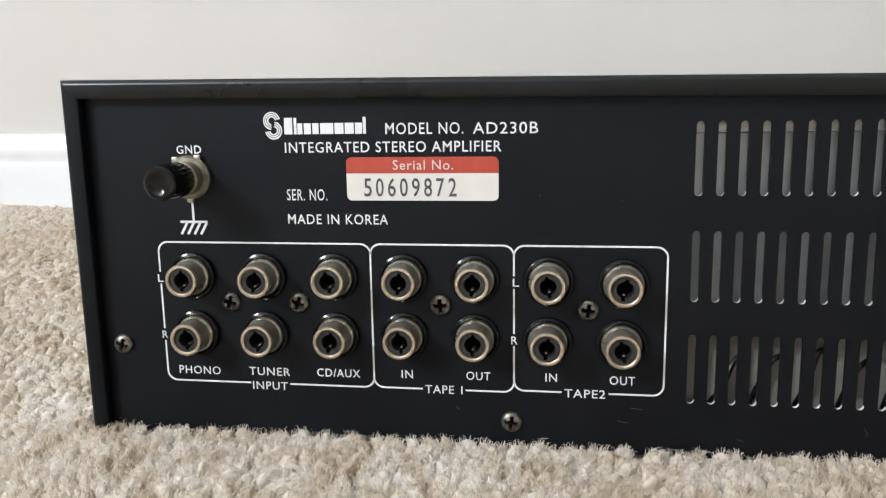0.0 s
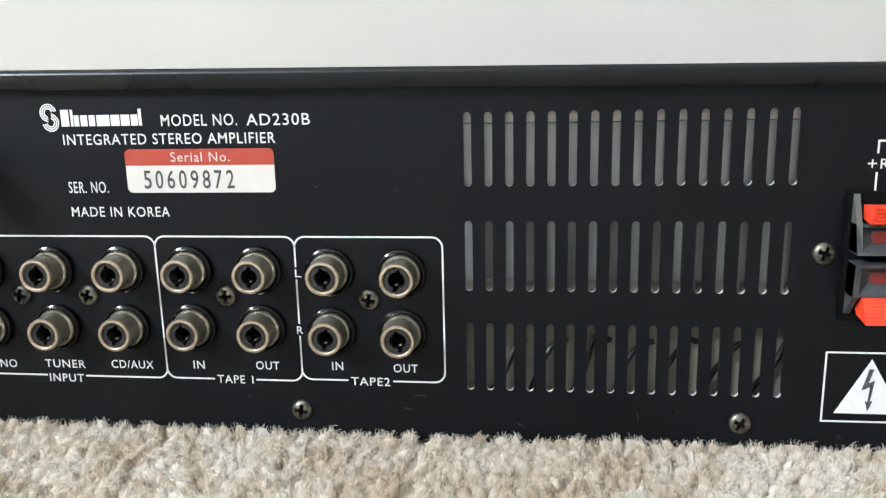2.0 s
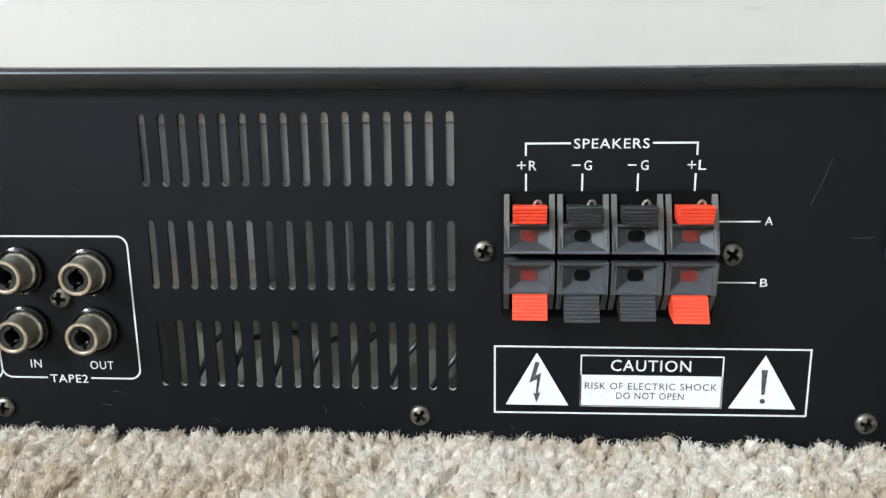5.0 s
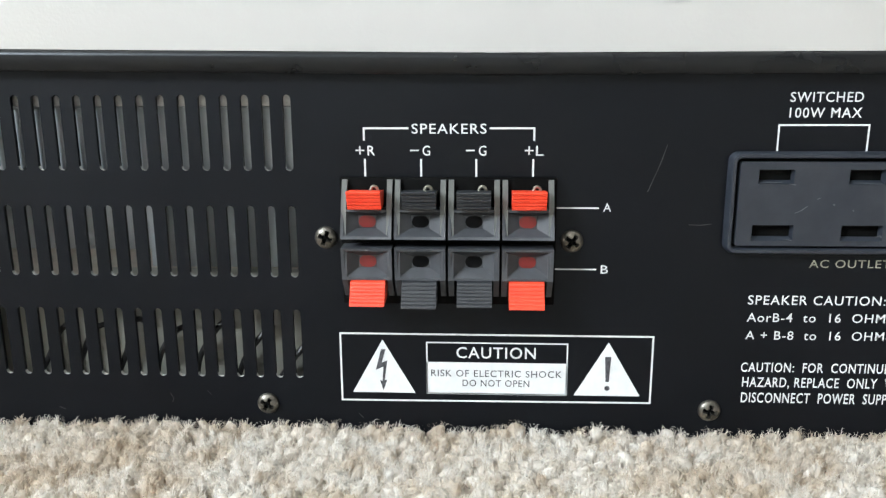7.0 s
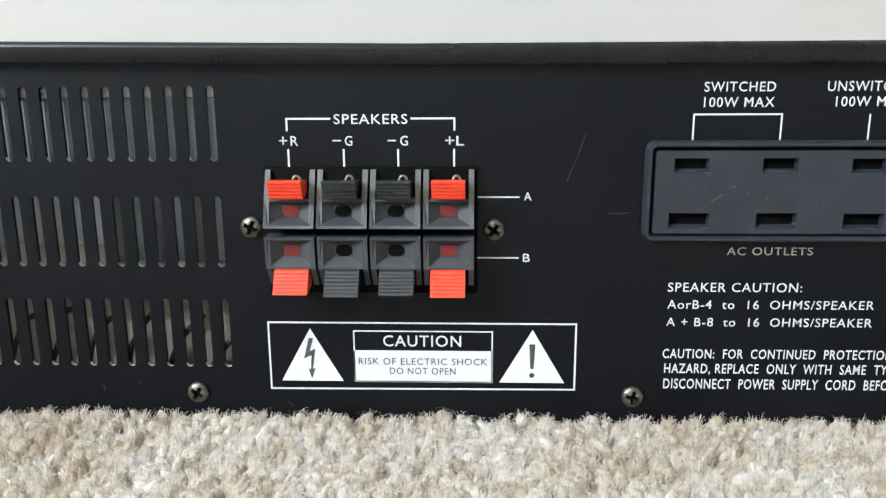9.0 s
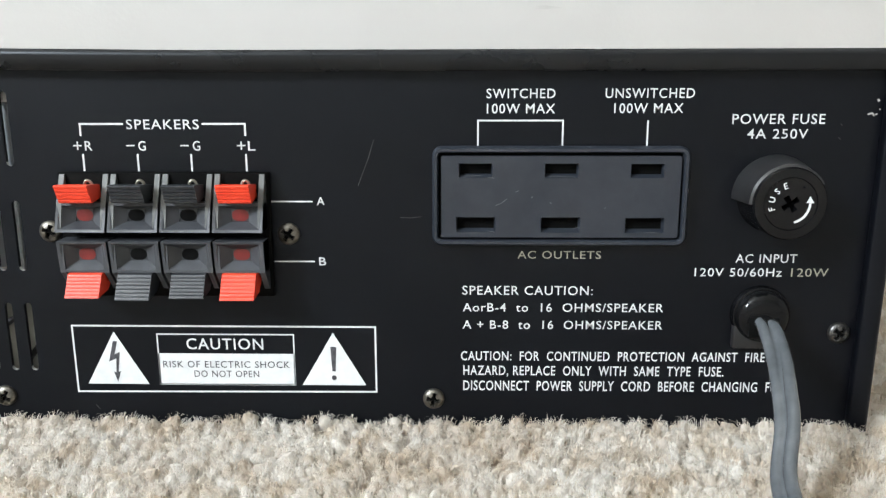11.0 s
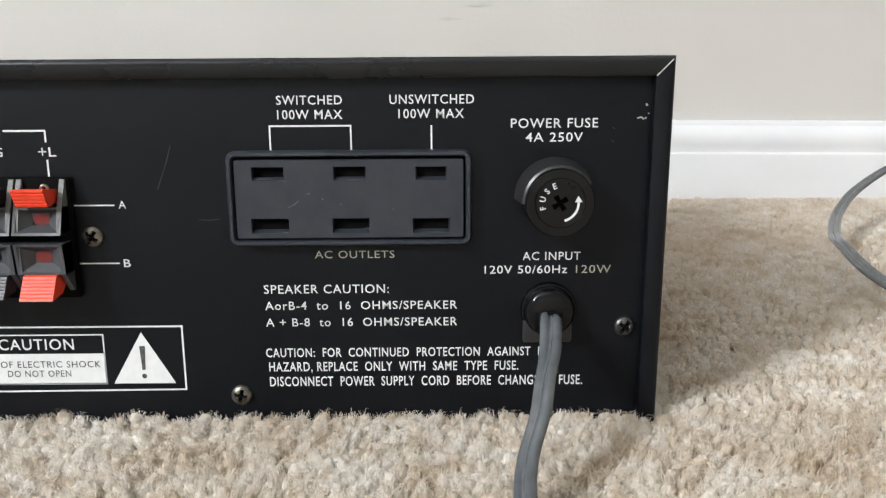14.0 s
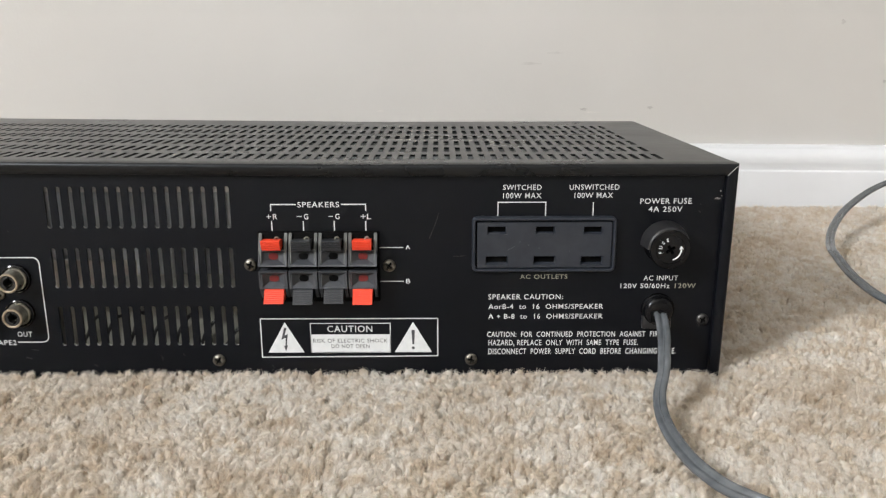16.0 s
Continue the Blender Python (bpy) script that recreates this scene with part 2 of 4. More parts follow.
# ---- the room ----
def carpet_rise(x, y):
    """Height of the pile's tips over the amplifier's footing, metres."""
    def smooth(a, b, t):
        t = np.clip((t - a) / (b - a), 0, 1)
        return t * t * (3 - 2 * t)
    return 0.0071 + 0.0104 * smooth(0.02, 0.30, y) + 0.0120 * smooth(0.20, 0.50, -x) * smooth(-0.05, 0.2, y)


def metre_box(name, x0, x1, y0, y1, z0, z1, mat, label, category, kind="structure", parent=None):
    v, f = box(x0, x1, y0, y1, z0, z1)
    ob = new(name, mesh_of(name, v, f, mat, scale=1.0))
    if parent:
        ob.parent = parent
        return tagged(ob, label)
    return tagged(ob, label, category, kind=kind)


WALL_Y, EAST, TOP = 0.316, 4.4, 2.44
metre_box("wall_north", WX - 0.15, EAST + 0.15, WALL_Y, WALL_Y + 0.12, -0.02, TOP, M_WALL, "warm white painted wall behind the amplifier", "wall")
metre_box("wall_east", EAST, EAST + 0.12, SOUTH, WALL_Y, -0.02, TOP, M_WALL, "warm white painted wall", "wall")
metre_box("wall_south", WX - 0.12, EAST + 0.12, SOUTH - 0.12, SOUTH, -0.02, TOP, M_WALL, "warm white painted wall", "wall")
west_geo = join(box(WX - 0.12, WX, SOUTH, WY0, -0.02, TOP), box(WX - 0.12, WX, WY1, WALL_Y, -0.02, TOP),
                box(WX - 0.12, WX, WY0, WY1, -0.02, WZ0), box(WX - 0.12, WX, WY0, WY1, WZ1, TOP))
tagged(new("wall_west", mesh_of("wall_west", *west_geo, M_WALL, scale=1.0)), "warm white painted wall with the window opening", "wall", kind="structure")
metre_box("ceiling", WX - 0.15, EAST + 0.15, SOUTH - 0.12, WALL_Y + 0.12, TOP, TOP + 0.1, M_CEIL, "white painted ceiling", "ceiling")
window = tagged(new("window_1"), "white framed window that lets in the daylight", "window", kind="structure")
fw = 0.05
frame_geo = join(box(WX - 0.10, WX - 0.04, WY0, WY0 + fw, WZ0, WZ1), box(WX - 0.10, WX - 0.04, WY1 - fw, WY1, WZ0, WZ1),
                 box(WX - 0.10, WX - 0.04, WY0 + fw, WY1 - fw, WZ0, WZ0 + fw), box(WX - 0.10, WX - 0.04, WY0 + fw, WY1 - fw, WZ1 - fw, WZ1))
wf = new("window_frame", mesh_of("window_frame", *frame_geo, M_TRIM, scale=1.0))
wf.parent = window

# baseboard: moulded top over a flat face, running very slightly uphill to the west
bb_prof = [(0, -8), (-13, -8), (-13, 36), (-12.7, 37.4), (-11.6, 38.6), (-11.4, 40.5), (-12.0, 43), (-12.0, 47), (-11, 50.5), (-9, 53), (-7.4, 54.5), (-6.8, 56.6), (-6.0, 57.5), (0, 57.5)]
bb_v, bb_f = [], []
BB_X = [WX * 1000, -700, -400, -100, 200, 500, 900, EAST * 1000]
for bx in BB_X:
    lift = 4.4 + 13.5 * min(1.0, max(0.0, (400 - bx) / 850.0))
    bb_v += [(bx, WALL_Y * 1000 + py, pz + lift) for py, pz in bb_prof]
nb = len(bb_prof)
for i in range(len(BB_X) - 1):
    bb_f += [(i * nb + j, i * nb + (j + 1) % nb, (i + 1) * nb + (j + 1) % nb, (i + 1) * nb + j)[::-1] for j in range(nb)]
tagged(new("baseboard", mesh_of("baseboard", bb_v, bb_f, M_TRIM, 25)), "glossy white moulded baseboard along the wall", "baseboard", kind="structure")

# small dents and filled marks on the wall
def wall_mark(x, z, w, h, mat, label):
    pts = [(x + w * (0.5 + 0.18 * math.sin(5 * a + x)) * math.cos(a), z + h * (0.5 + 0.18 * math.cos(3 * a + z)) * math.sin(a)) for a in [i * 2 * math.pi / 18 for i in range(18)]]
    ob = new("wall_mark", mesh_of("wall_mark", *flat(pts, WALL_Y * 1000 - 0.3), mat))
    return tagged(ob, label, "wall mark", group="marks on the wall", kind="structure")


M_SMUDGE = surface("faint_wall_smudge", (0.34, 0.325, 0.305), (0.455, 0.44, 0.415), 260, 0.6)
M_SCUFF = surface("pale_wall_scuff", (0.435, 0.422, 0.40), (0.49, 0.477, 0.455), 200, 0.55)
M_RUB = surface("rubbed_plastic", (0.05, 0.054, 0.06), (0.13, 0.135, 0.14), 400, 0.5)
M_PATCH = surface("glossy_wall_patch", (0.51, 0.495, 0.465), (0.56, 0.54, 0.51), 200, 0.35)

# ---- the amplifier ----
XL, XR, ZB, ZT, DEPTH = -219.0, 221.0, 4.5, 97.0, 178.0
amp = tagged(new("amplifier"), "black metal stereo amplifier seen from its rear, resting on the carpet", "amplifier")



def rise(geo):
    """The cover's top climbs slightly towards the ground-post end and falls slightly towards the front."""
    return [(x + (0.8 if z > 80 and x > 200 else 0.0), y, z + (0.0115 * max(0.0, 60.0 - x) - 0.6 - 0.0065 * max(0.0, y) if z > 80 else 0.0)) for x, y, z in geo[0]], geo[1]


# rear panel with three rows of slots
SLOT_X = [-59.7 + 4.913 * i for i in range(16)]
slot_loops = []
for z0, z1 in ((69.8, 87.3), (44.1, 61.5), (18.3, 36.0)):
    for sx in SLOT_X:
        slot_loops.append(arc(sx, z1 - 0.95, 0.95, 0, 180, 6) + arc(sx, z0 + 0.95, 0.95, 180, 360, 6))
panel = part("rear_panel", plate([(XL + 1.2, ZB - 0.3), (XR - 1.2, ZB - 0.3), (XR - 0.5, ZT - 1.6), (60.0, ZT - 1.6), (XL + 1.2, ZT + 1)], slot_loops, 0.0, 1.0), M_PANEL, amp,
             "black painted steel rear panel with white print and three rows of slots")
for lp in slot_loops:  # pale strip along the foot of each slot
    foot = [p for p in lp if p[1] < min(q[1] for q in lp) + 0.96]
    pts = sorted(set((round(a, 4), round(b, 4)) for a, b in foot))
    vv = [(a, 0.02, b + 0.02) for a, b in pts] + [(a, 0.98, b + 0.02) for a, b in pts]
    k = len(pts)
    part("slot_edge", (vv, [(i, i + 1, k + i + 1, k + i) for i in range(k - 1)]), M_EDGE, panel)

# cover: top sheet with six rows of slots, two sides and a folded, mitred rear flange
cover = tagged(new("cover"), "black painted sheet steel cover with slotted top")
cover.parent = amp
TOP_X = [-190.6 + 4.995 * i for i in range(78)]
ROWS_Y = [(12.2 + 24.35 * r, 27.4 + 24.35 * r) for r in range(6)]
tv, tf = [], []


def quad(a, b, c, d):
    n = len(tv)
    tv.extend((a, b, c, d))
    tf.append((n, n + 1, n + 2, n + 3))


def top_rect(x0, x1, y0, y1):
    quad((x0, y0, ZT), (x1, y0, ZT), (x1, y1, ZT), (x0, y1, ZT))
    quad((x0, y1, ZT - 0.9), (x1, y1, ZT - 0.9), (x1, y0, ZT - 0.9), (x0, y0, ZT - 0.9))


HW = 1.15
ys = [-2.0] + [c for r in ROWS_Y for c in r] + [DEPTH]
for i in range(0, len(ys), 2):
    top_rect(XL + 1, 60.0, ys[i], ys[i + 1])
    top_rect(60.0, XR - 1, ys[i], ys[i + 1])
for y0, y1 in ROWS_Y:
    edges = [XL + 1] + [c for sx in TOP_X for c in (sx - HW, sx + HW)] + [XR - 1]
    for i in range(0, len(edges), 2):
        top_rect(edges[i], edges[i + 1], y0, y1)
    for sx in TOP_X:
        a, b, t, u = sx - HW, sx + HW, ZT, ZT - 0.9
        quad((a, y0, t), (a, y1, t), (a, y1, u), (a, y0, u))
        quad((b, y1, t), (b, y0, t), (b, y0, u), (b, y1, u))
        quad((b, y0, t), (a, y0, t), (a, y0, u), (b, y0, u))
        quad((a, y1, t), (b, y1, t), (b, y1, u), (a, y1, u))
part("top_sheet", rise((tv, tf)), M_COVER, cover, "black slotted top sheet")


def sweep_edge(p0, p1, inward, m0, m1):
    """Rounded fold and 4.6 mm rear flange along the edge p0..p1 (x, z); m0, m1: mitre at the ends."""
    sec = [(6.0, 0.0), (-1.6, 0.0), (-2.5, 0.30), (-2.95, 0.9), (-3.0, 1.4), (-2.9, 4.5), (-2.6, 4.75), (-0.4, 4.75), (-0.05, 4.6)]
    d = Vector((p1[0] - p0[0], p1[1] - p0[1])).normalized()
    v, f = [], []
    for p, m, s in ((p0, m0, 1), (p1, m1, -1)):
        for y, w in sec:
            k = w if m else 0.0
            q = Vector(p) + Vector(inward) * w + d * (k * s)
            v.append((q.x, y, q.y))
    n = len(sec)
    f = [(i, i + 1, n + i + 1, n + i) for i in range(n - 1)]
    return v, f


part("top_flange", rise(join(sweep_edge((XL, ZT), (60.0, ZT), (0, -1), True, False), sweep_edge((60.0, ZT), (XR, ZT), (0, -1), False, True))), M_COVER, cover, "folded rear lip of the cover", 60)
# same paint as the cover; the darker panel material imitates their dimmer reflections
part("side_flange", rise(sweep_edge((XR, ZT), (XR, ZB), (-1, 0), True, False)), M_PANEL, cover, sharp=60)
part("side_flange", rise(sweep_edge((XL, ZB), (XL, ZT), (1, 0), False, True)), M_PANEL, cover, sharp=60)
part("side_sheet", rise(box(XL, XL + 0.9, 4, DEPTH, ZB, ZT - 0.2, 0.3)), M_COVER, cover)
part("side_sheet", rise(box(XR - 0.9, XR, 4, DEPTH, ZB, ZT - 0.2, 0.3)), M_COVER, cover)
for sgn, cx in ((1, XL), (-1, XR)):  # bare metal showing along the mitre
    part("mitre_edge", rise(stroke([(cx + sgn * 0.9, ZT - 0.9), (cx + sgn * 4.7, ZT - 4.7)], 0.28, -3.06)), M_EDGE if sgn < 0 else M_COVER, cover)

# chassis inside
part("bottom_plate", box(XL + 1, XR - 1, 1.2, DEPTH, ZB, ZB + 1), M_STEEL, amp, "zinc plated bottom plate")
fas = part("front_fascia", rise(join(box(XL - 1, 60.0, DEPTH, DEPTH + 6, ZB - 1, ZT - 0.3, 1.2, 3), box(58.0, XR + 1, DEPTH, DEPTH + 6, ZB - 1, ZT - 0.3, 1.2, 3))), M_COVER, amp, "black front fascia seen from behind, standing just above the cover")
sink = part("heat_sink", join(box(-78, 32, 2.9, 11, 65, 84), box(-78, 32, 2.6, 11, 84, 84.3)), M_ALU, amp, "dull aluminium heat sink inside the case")
for i in range(12):
    part("fin", box(-74 + 8.6 * i, -72.4 + 8.6 * i, 11, 36, 65, 84), M_ALU, sink)
# paler than the sink: light falling on the lip, put into its colour
part("top_lip", box(-78, 32, 2.1, 4.0, 84.6, 87.4, 0.3), M_EDGE, sink, "top edge of the heat sink, coloured bright for light from above")
deep = part("inner_heat_sink", box(-73, 74, 122, 126, 14.1, 78), M_STEEL, amp, "pale finned plate deep inside the case")
for i in range(9):
    part("fin", box(-66.6 + 16 * i, -65.0 + 16 * i, 112, 122, 14.1, 78), M_EDGE, deep)
part("front_chassis", box(XL + 3, XR - 3, 172, 174, 6, 92), M_STEEL, amp, "zinc plated chassis plate behind the fascia")
board = part("circuit_board", box(-90, 110, 3, 120, 12.5, 14.1), M_BOARD, amp, "khaki circuit board inside the case")
part("bracket", box(-78, 32, 7.4, 8.4, 14.1, 39.5), M_BOARD, board, "khaki upright board behind the lowest slots")
rng = random.Random(7)
for i in range(9):
    cx, cy, r, h = -58 + 8.8 * i + rng.uniform(-2, 2), 24 + rng.uniform(-4, 16), rng.uniform(2.4, 4.2), rng.uniform(9, 17)
    v, f = lathe([(0, 0), (r, 0), (r, h - 0.6), (r - 0.6, h), (0, h)], 16)
    part("capacitor", ([(cx + x, cy - z, 14 + y) for x, y, z in v], [q[::-1] for q in f]), M_BLACK if i % 3 else M_ALU, board)


def tube(points, radius, seg=8, sub=6):
    """A round wire through points (mm)."""
    P = [Vector(p) for p in points]
    P = [P[0] * 2 - P[1]] + P + [P[-1] * 2 - P[-2]]
    path = []
    for i in range(1, len(P) - 2):
        for s in range(sub):
            t = s / sub
            a, b, c, d = P[i - 1], P[i], P[i + 1], P[i + 2]
            path.append(0.5 * ((2 * b) + (c - a) * t + (2 * a - 5 * b + 4 * c - d) * t * t + (3 * b - a - 3 * c + d) * t ** 3))
    path.append(P[-2])
    return path


def sweep(path, outline, across):
    """Carries a closed (u, v) outline along a path; u lies along `across`."""
    v, f, n = [], [], len(outline)
    for i, p in enumerate(path):
        d = (path[min(i + 1, len(path) - 1)] - path[max(i - 1, 0)]).normalized()
        w = across(i / (len(path) - 1), d)
        u = (w - d * w.dot(d)).normalized()
        k = d.cross(u)
        v += [tuple(p + u * a + k * b) for a, b in outline]
    for i in range(len(path) - 1):
        f += [(i * n + j, i * n + (j + 1) % n, (i + 1) * n + (j + 1) % n, (i + 1) * n + j) for j in range(n)]
    f += [tuple(range(n))[::-1], tuple(range((len(path) - 1) * n, len(path) * n))]
    return v, f


circle8 = lambda r: [(r * math.cos(i * math.pi / 4), r * math.sin(i * math.pi / 4)) for i in range(8)]
for i in range(7):
    x = -56 + 10.5 * i
    pts = [(x, 5.0, 15), (x + rng.uniform(2, 5), 3.4 + rng.uniform(0, 1.5), 21 + rng.uniform(-2, 3)), (x + rng.uniform(5, 9), 5.4, 27 + rng.uniform(-2, 4)), (x + 10, 6.2, 30)]
    part("wire", sweep(tube(pts, 1), circle8(0.75), lambda t, d: Vector((0.3, 1, 0.2))), M_INSUL, board)
for fx, fy in ((-170, 40), (170, 40), (-170, 150), (170, 150)):
    v, f = lathe([(0, 0), (11, 0), (12, 6), (0, 6)], 20)
    part("foot", ([(fx + x, fy + z, ZB - y) for x, y, z in v], [q[::-1] for q in f]), M_BLACK, amp)


# screws
def screw_mesh(name, mat, R=2.65, H=1.55):
    seg, rings = 48, 9
    v, f = [(0, -H + 1.0, 0)], []
    for k in range(1, rings + 1):
        r = R * k / rings
        for i in range(seg):
            a = 2 * math.pi * i / seg
            x, z = r * math.cos(a), r * math.sin(a)
            y = -H * math.sqrt(max(0.0, 1 - (r / (R * 1.06)) ** 2.4))
            if r < R * 0.62 and min(abs(x), abs(z)) < 0.42:
                y += 1.0
            v.append((x, y, z))
    for i in range(seg):
        f.append((0, 1 + (i + 1) % seg, 1 + i)[::-1])
    for k in range(rings - 1):
        for i in range(seg):
            j = (i + 1) % seg
            f.append((1 + k * seg + i, 1 + k * seg + j, 1 + (k + 1) * seg + j, 1 + (k + 1) * seg + i)[::-1])
    b = len(v)
    v += [(R * math.cos(2 * math.pi * i / seg), 0.0, R * math.sin(2 * math.pi * i / seg)) for i in range(seg)]
    f += [(1 + (rings - 1) * seg + i, 1 + (rings - 1) * seg + (i + 1) % seg, b + (i + 1) % seg, b + i)[::-1] for i in range(seg)]
    me = mesh_of(name, v, [q[::-1] for q in f], mat, 50)
    # cross recess coloured near black for the shade in it
    me.materials.append(M_SHADE)
    for p in me.polygons:
        deep = sum(math.hypot(v[i][0], v[i][2]) < R * 0.66 and min(abs(v[i][0]), abs(v[i][2])) < 0.45 for i in p.vertices)
        p.material_index = 1 if deep >= len(p.vertices) - 1 else 0
    return me


SCREW, SCREW2 = screw_mesh("screw", M_SCREW), screw_mesh("screw_dark", M_SCREW_DARK)
for x, z, turn, me in ((-209.0, 29.2, 20, SCREW), (-103.6, 11.7, 8, SCREW), (5.8, 11.6, 30, SCREW), (114.2, 11.6, 12, SCREW), (212.5, 29.4, 35, SCREW2),
                       (-177.3, 41.8, 15, SCREW2), (-158.7, 41.9, 20, SCREW), (-121.5, 42.1, -5, SCREW), (-84.7, 41.6, 8, SCREW), (22.0, 54.1, 22, SCREW), (79.7, 53.6, 35, SCREW)):
    child("screw", me, amp, "cross-head steel screw", (x, 0, z), (0, turn, 0))

# phono jacks
J_FLANGE = mesh_of("base_ring", *lathe([(4.0, 0), (6.2, 0), (6.3, -0.7), (6.1, -1.25), (5.6, -1.5), (5.15, -1.25), (5.0, -0.7), (4.0, -0.7)], 40), M_BLACK, 40)
J_SHELL = mesh_of("shell", *lathe([(4.85, -0.6), (4.9, -1.7), (4.75, -2.0), (4.45, -2.25), (4.32, -2.6), (4.28, -6.6), (4.2, -6.9)], 40), M_NICKEL, 40)
J_RIM = mesh_of("rim", *lathe([(4.22, -6.8), (4.22, -7.3), (4.0, -7.6), (3.55, -7.65), (3.3, -7.4), (3.25, -6.6)], 40), M_RIM, 40)
ins_v, ins_f = plate([(3.3 * math.cos(i * math.pi / 16), 3.3 * math.sin(i * math.pi / 16)) for i in range(32)],
                     [arc(0, 0, 2.05, -76, 76, 10) + [(0.45, 2.6), (-0.45, 2.6)] + arc(0, 0, 2.05, 104, 256, 10) + [(-0.5, -2.8), (0.5, -2.8)]], -7.0, -3.0)
J_INS = mesh_of("insulator", ins_v, ins_f, M_INSUL)
# socket floor is blackened in place of real depth and shade
J_BACK = mesh_of("socket_floor", *lathe([(3.3, -2.9), (0, -2.9)], 24), M_SHADE)
J_PIN = mesh_of("contact", *box(-0.35, 0.35, -5.6, -3, -1.7, -1.25, 0.1, 1), M_NICKEL)
JACKS = [(-187.5, 48.6), (-168.1, 48.7), (-148.9, 48.9), (-130.9, 48.9), (-112.7, 48.9), (-94.4, 48.7), (-76.4, 48.4),
         (-187.4, 33.0), (-168.2, 33.2), (-149.0, 33.4), (-131.0, 33.8), (-112.7, 33.8), (-94.6, 33.4), (-76.6, 33.2)]
for i, (x, z) in enumerate(JACKS):
    jack = child("phono_jack", J_FLANGE, amp, "phono socket with tarnished nickel shell and black insulator", (x, 0, z))
    child("shell", J_SHELL, jack)
    child("rim", J_RIM, jack, "worn coppery front rim")
    spin = (0, 12 * math.sin(i * 2.3), 0)
    child("insulator", J_INS, jack, "", (0, 0, 0), spin)
    child("socket_floor", J_BACK, jack)
    child("contact", J_PIN, jack, "", (0, 0, 0), spin)

# ground post
gx, gz = -186.4, 74.5
post = part("ground_post", lathe([(0, 0.0), (5.6, 0.0), (5.7, -1.0), (5.2, -1.6), (4.3, -1.7), (4.3, -5.0), (3.4, -5.4), (3.4, -7.0)], 28, gx, gz), M_OLIVE, amp, "ground terminal with black knurled knob")
for a in (62, 128, 270):
    part("lug_tab", moved(box(-0.9, 0.9, -1.3, -0.2, -0.9, 0.9, 0.4), gx + 5.6 * math.cos(radians(a)), 0, gz + 5.6 * math.sin(radians(a))), M_NICKEL, post)
kn_v, kn_f = [], []
kp = [(4.1, -6.2), (4.4, -6.6), (4.4, -15.2), (4.15, -16.0), (3.7, -16.4), (2.9, -16.4), (2.1, -15.9), (1.0, -15.6)]
KS = 96
for r, y in kp:
    for i in range(KS):
        rr = r - (0.22 if (i % 4) in (0, 1) and -15.3 < y < -6.5 else 0)
        a = 2 * math.pi * i / KS
        kn_v.append((gx + rr * math.cos(a), y, gz + rr * math.sin(a)))
for k in range(len(kp) - 1):
    kn_f += [(k * KS + i, k * KS + (i + 1) % KS, (k + 1) * KS + (i + 1) % KS, (k + 1) * KS + i) for i in range(KS)]
kn_f.append(tuple(range((len(kp) - 1) * KS, len(kp) * KS)))
kn_f.append(tuple(range(KS))[::-1])
part("knob", (kn_v, kn_f), M_BLACK, post, "black knurled plastic knob", 30)

# speaker terminals: four spring clips above, four below
CELL, X0 = 12.27, 26.3


def funnel(x0, x1, z0, z1, yb, yt, hx, hz, depth, rimw):
    """A face with a raised border and a four-sided funnel down to an oblong hole. yb, yt: the face's y at its foot and head."""
    def Y(z, d=0.0):
        return yb + (yt - yb) * (z - z0) / (z1 - z0) + d
    cx, cz = (x0 + x1) / 2, (z0 + z1) / 2 + 0.2
    rings = [[(x0, z0), (x1, z0), (x1, z1), (x0, z1)], [(x0 + rimw, z0 + rimw), (x1 - rimw, z0 + rimw), (x1 - rimw, z1 - rimw), (x0 + rimw, z1 - rimw)],
             [(cx - hx, cz - hz), (cx + hx, cz - hz), (cx + hx, cz + hz), (cx - hx, cz + hz)]]
    v = []
    for k, rg in enumerate(rings):
        v += [(x, Y(z, (0, 0.15, depth)[k]), z) for x, z in rg]
    f = []
    for k in range(2):
        f += [(k * 4 + i, k * 4 + (i + 1) % 4, (k + 1) * 4 + (i + 1) % 4, (k + 1) * 4 + i) for i in range(4)]
    return (v, f), cx, cz, Y(cz, depth)


def lever(x0, x1, ytop, ybot, z0, z1, back, ribs):
    """A thumb lever with horizontal ribs on its sloping front."""
    poly = []
    for i in range(ribs):
        for s, dep in ((0.0, 0.0), (0.16, -0.20), (0.70, -0.22), (0.86, 0.0)):
            t = (i + s) / ribs
            poly.append((ytop + (ybot - ytop) * t + dep, z1 + (z0 - z1) * t))
    poly.append((ybot, z0))
    poly += [(ybot + back, z0 + 0.6), (ytop + back + 2, z1 - 0.6), (ytop + 0.6, z1 + 0.15)]
    return prism_x(poly, x0, x1)


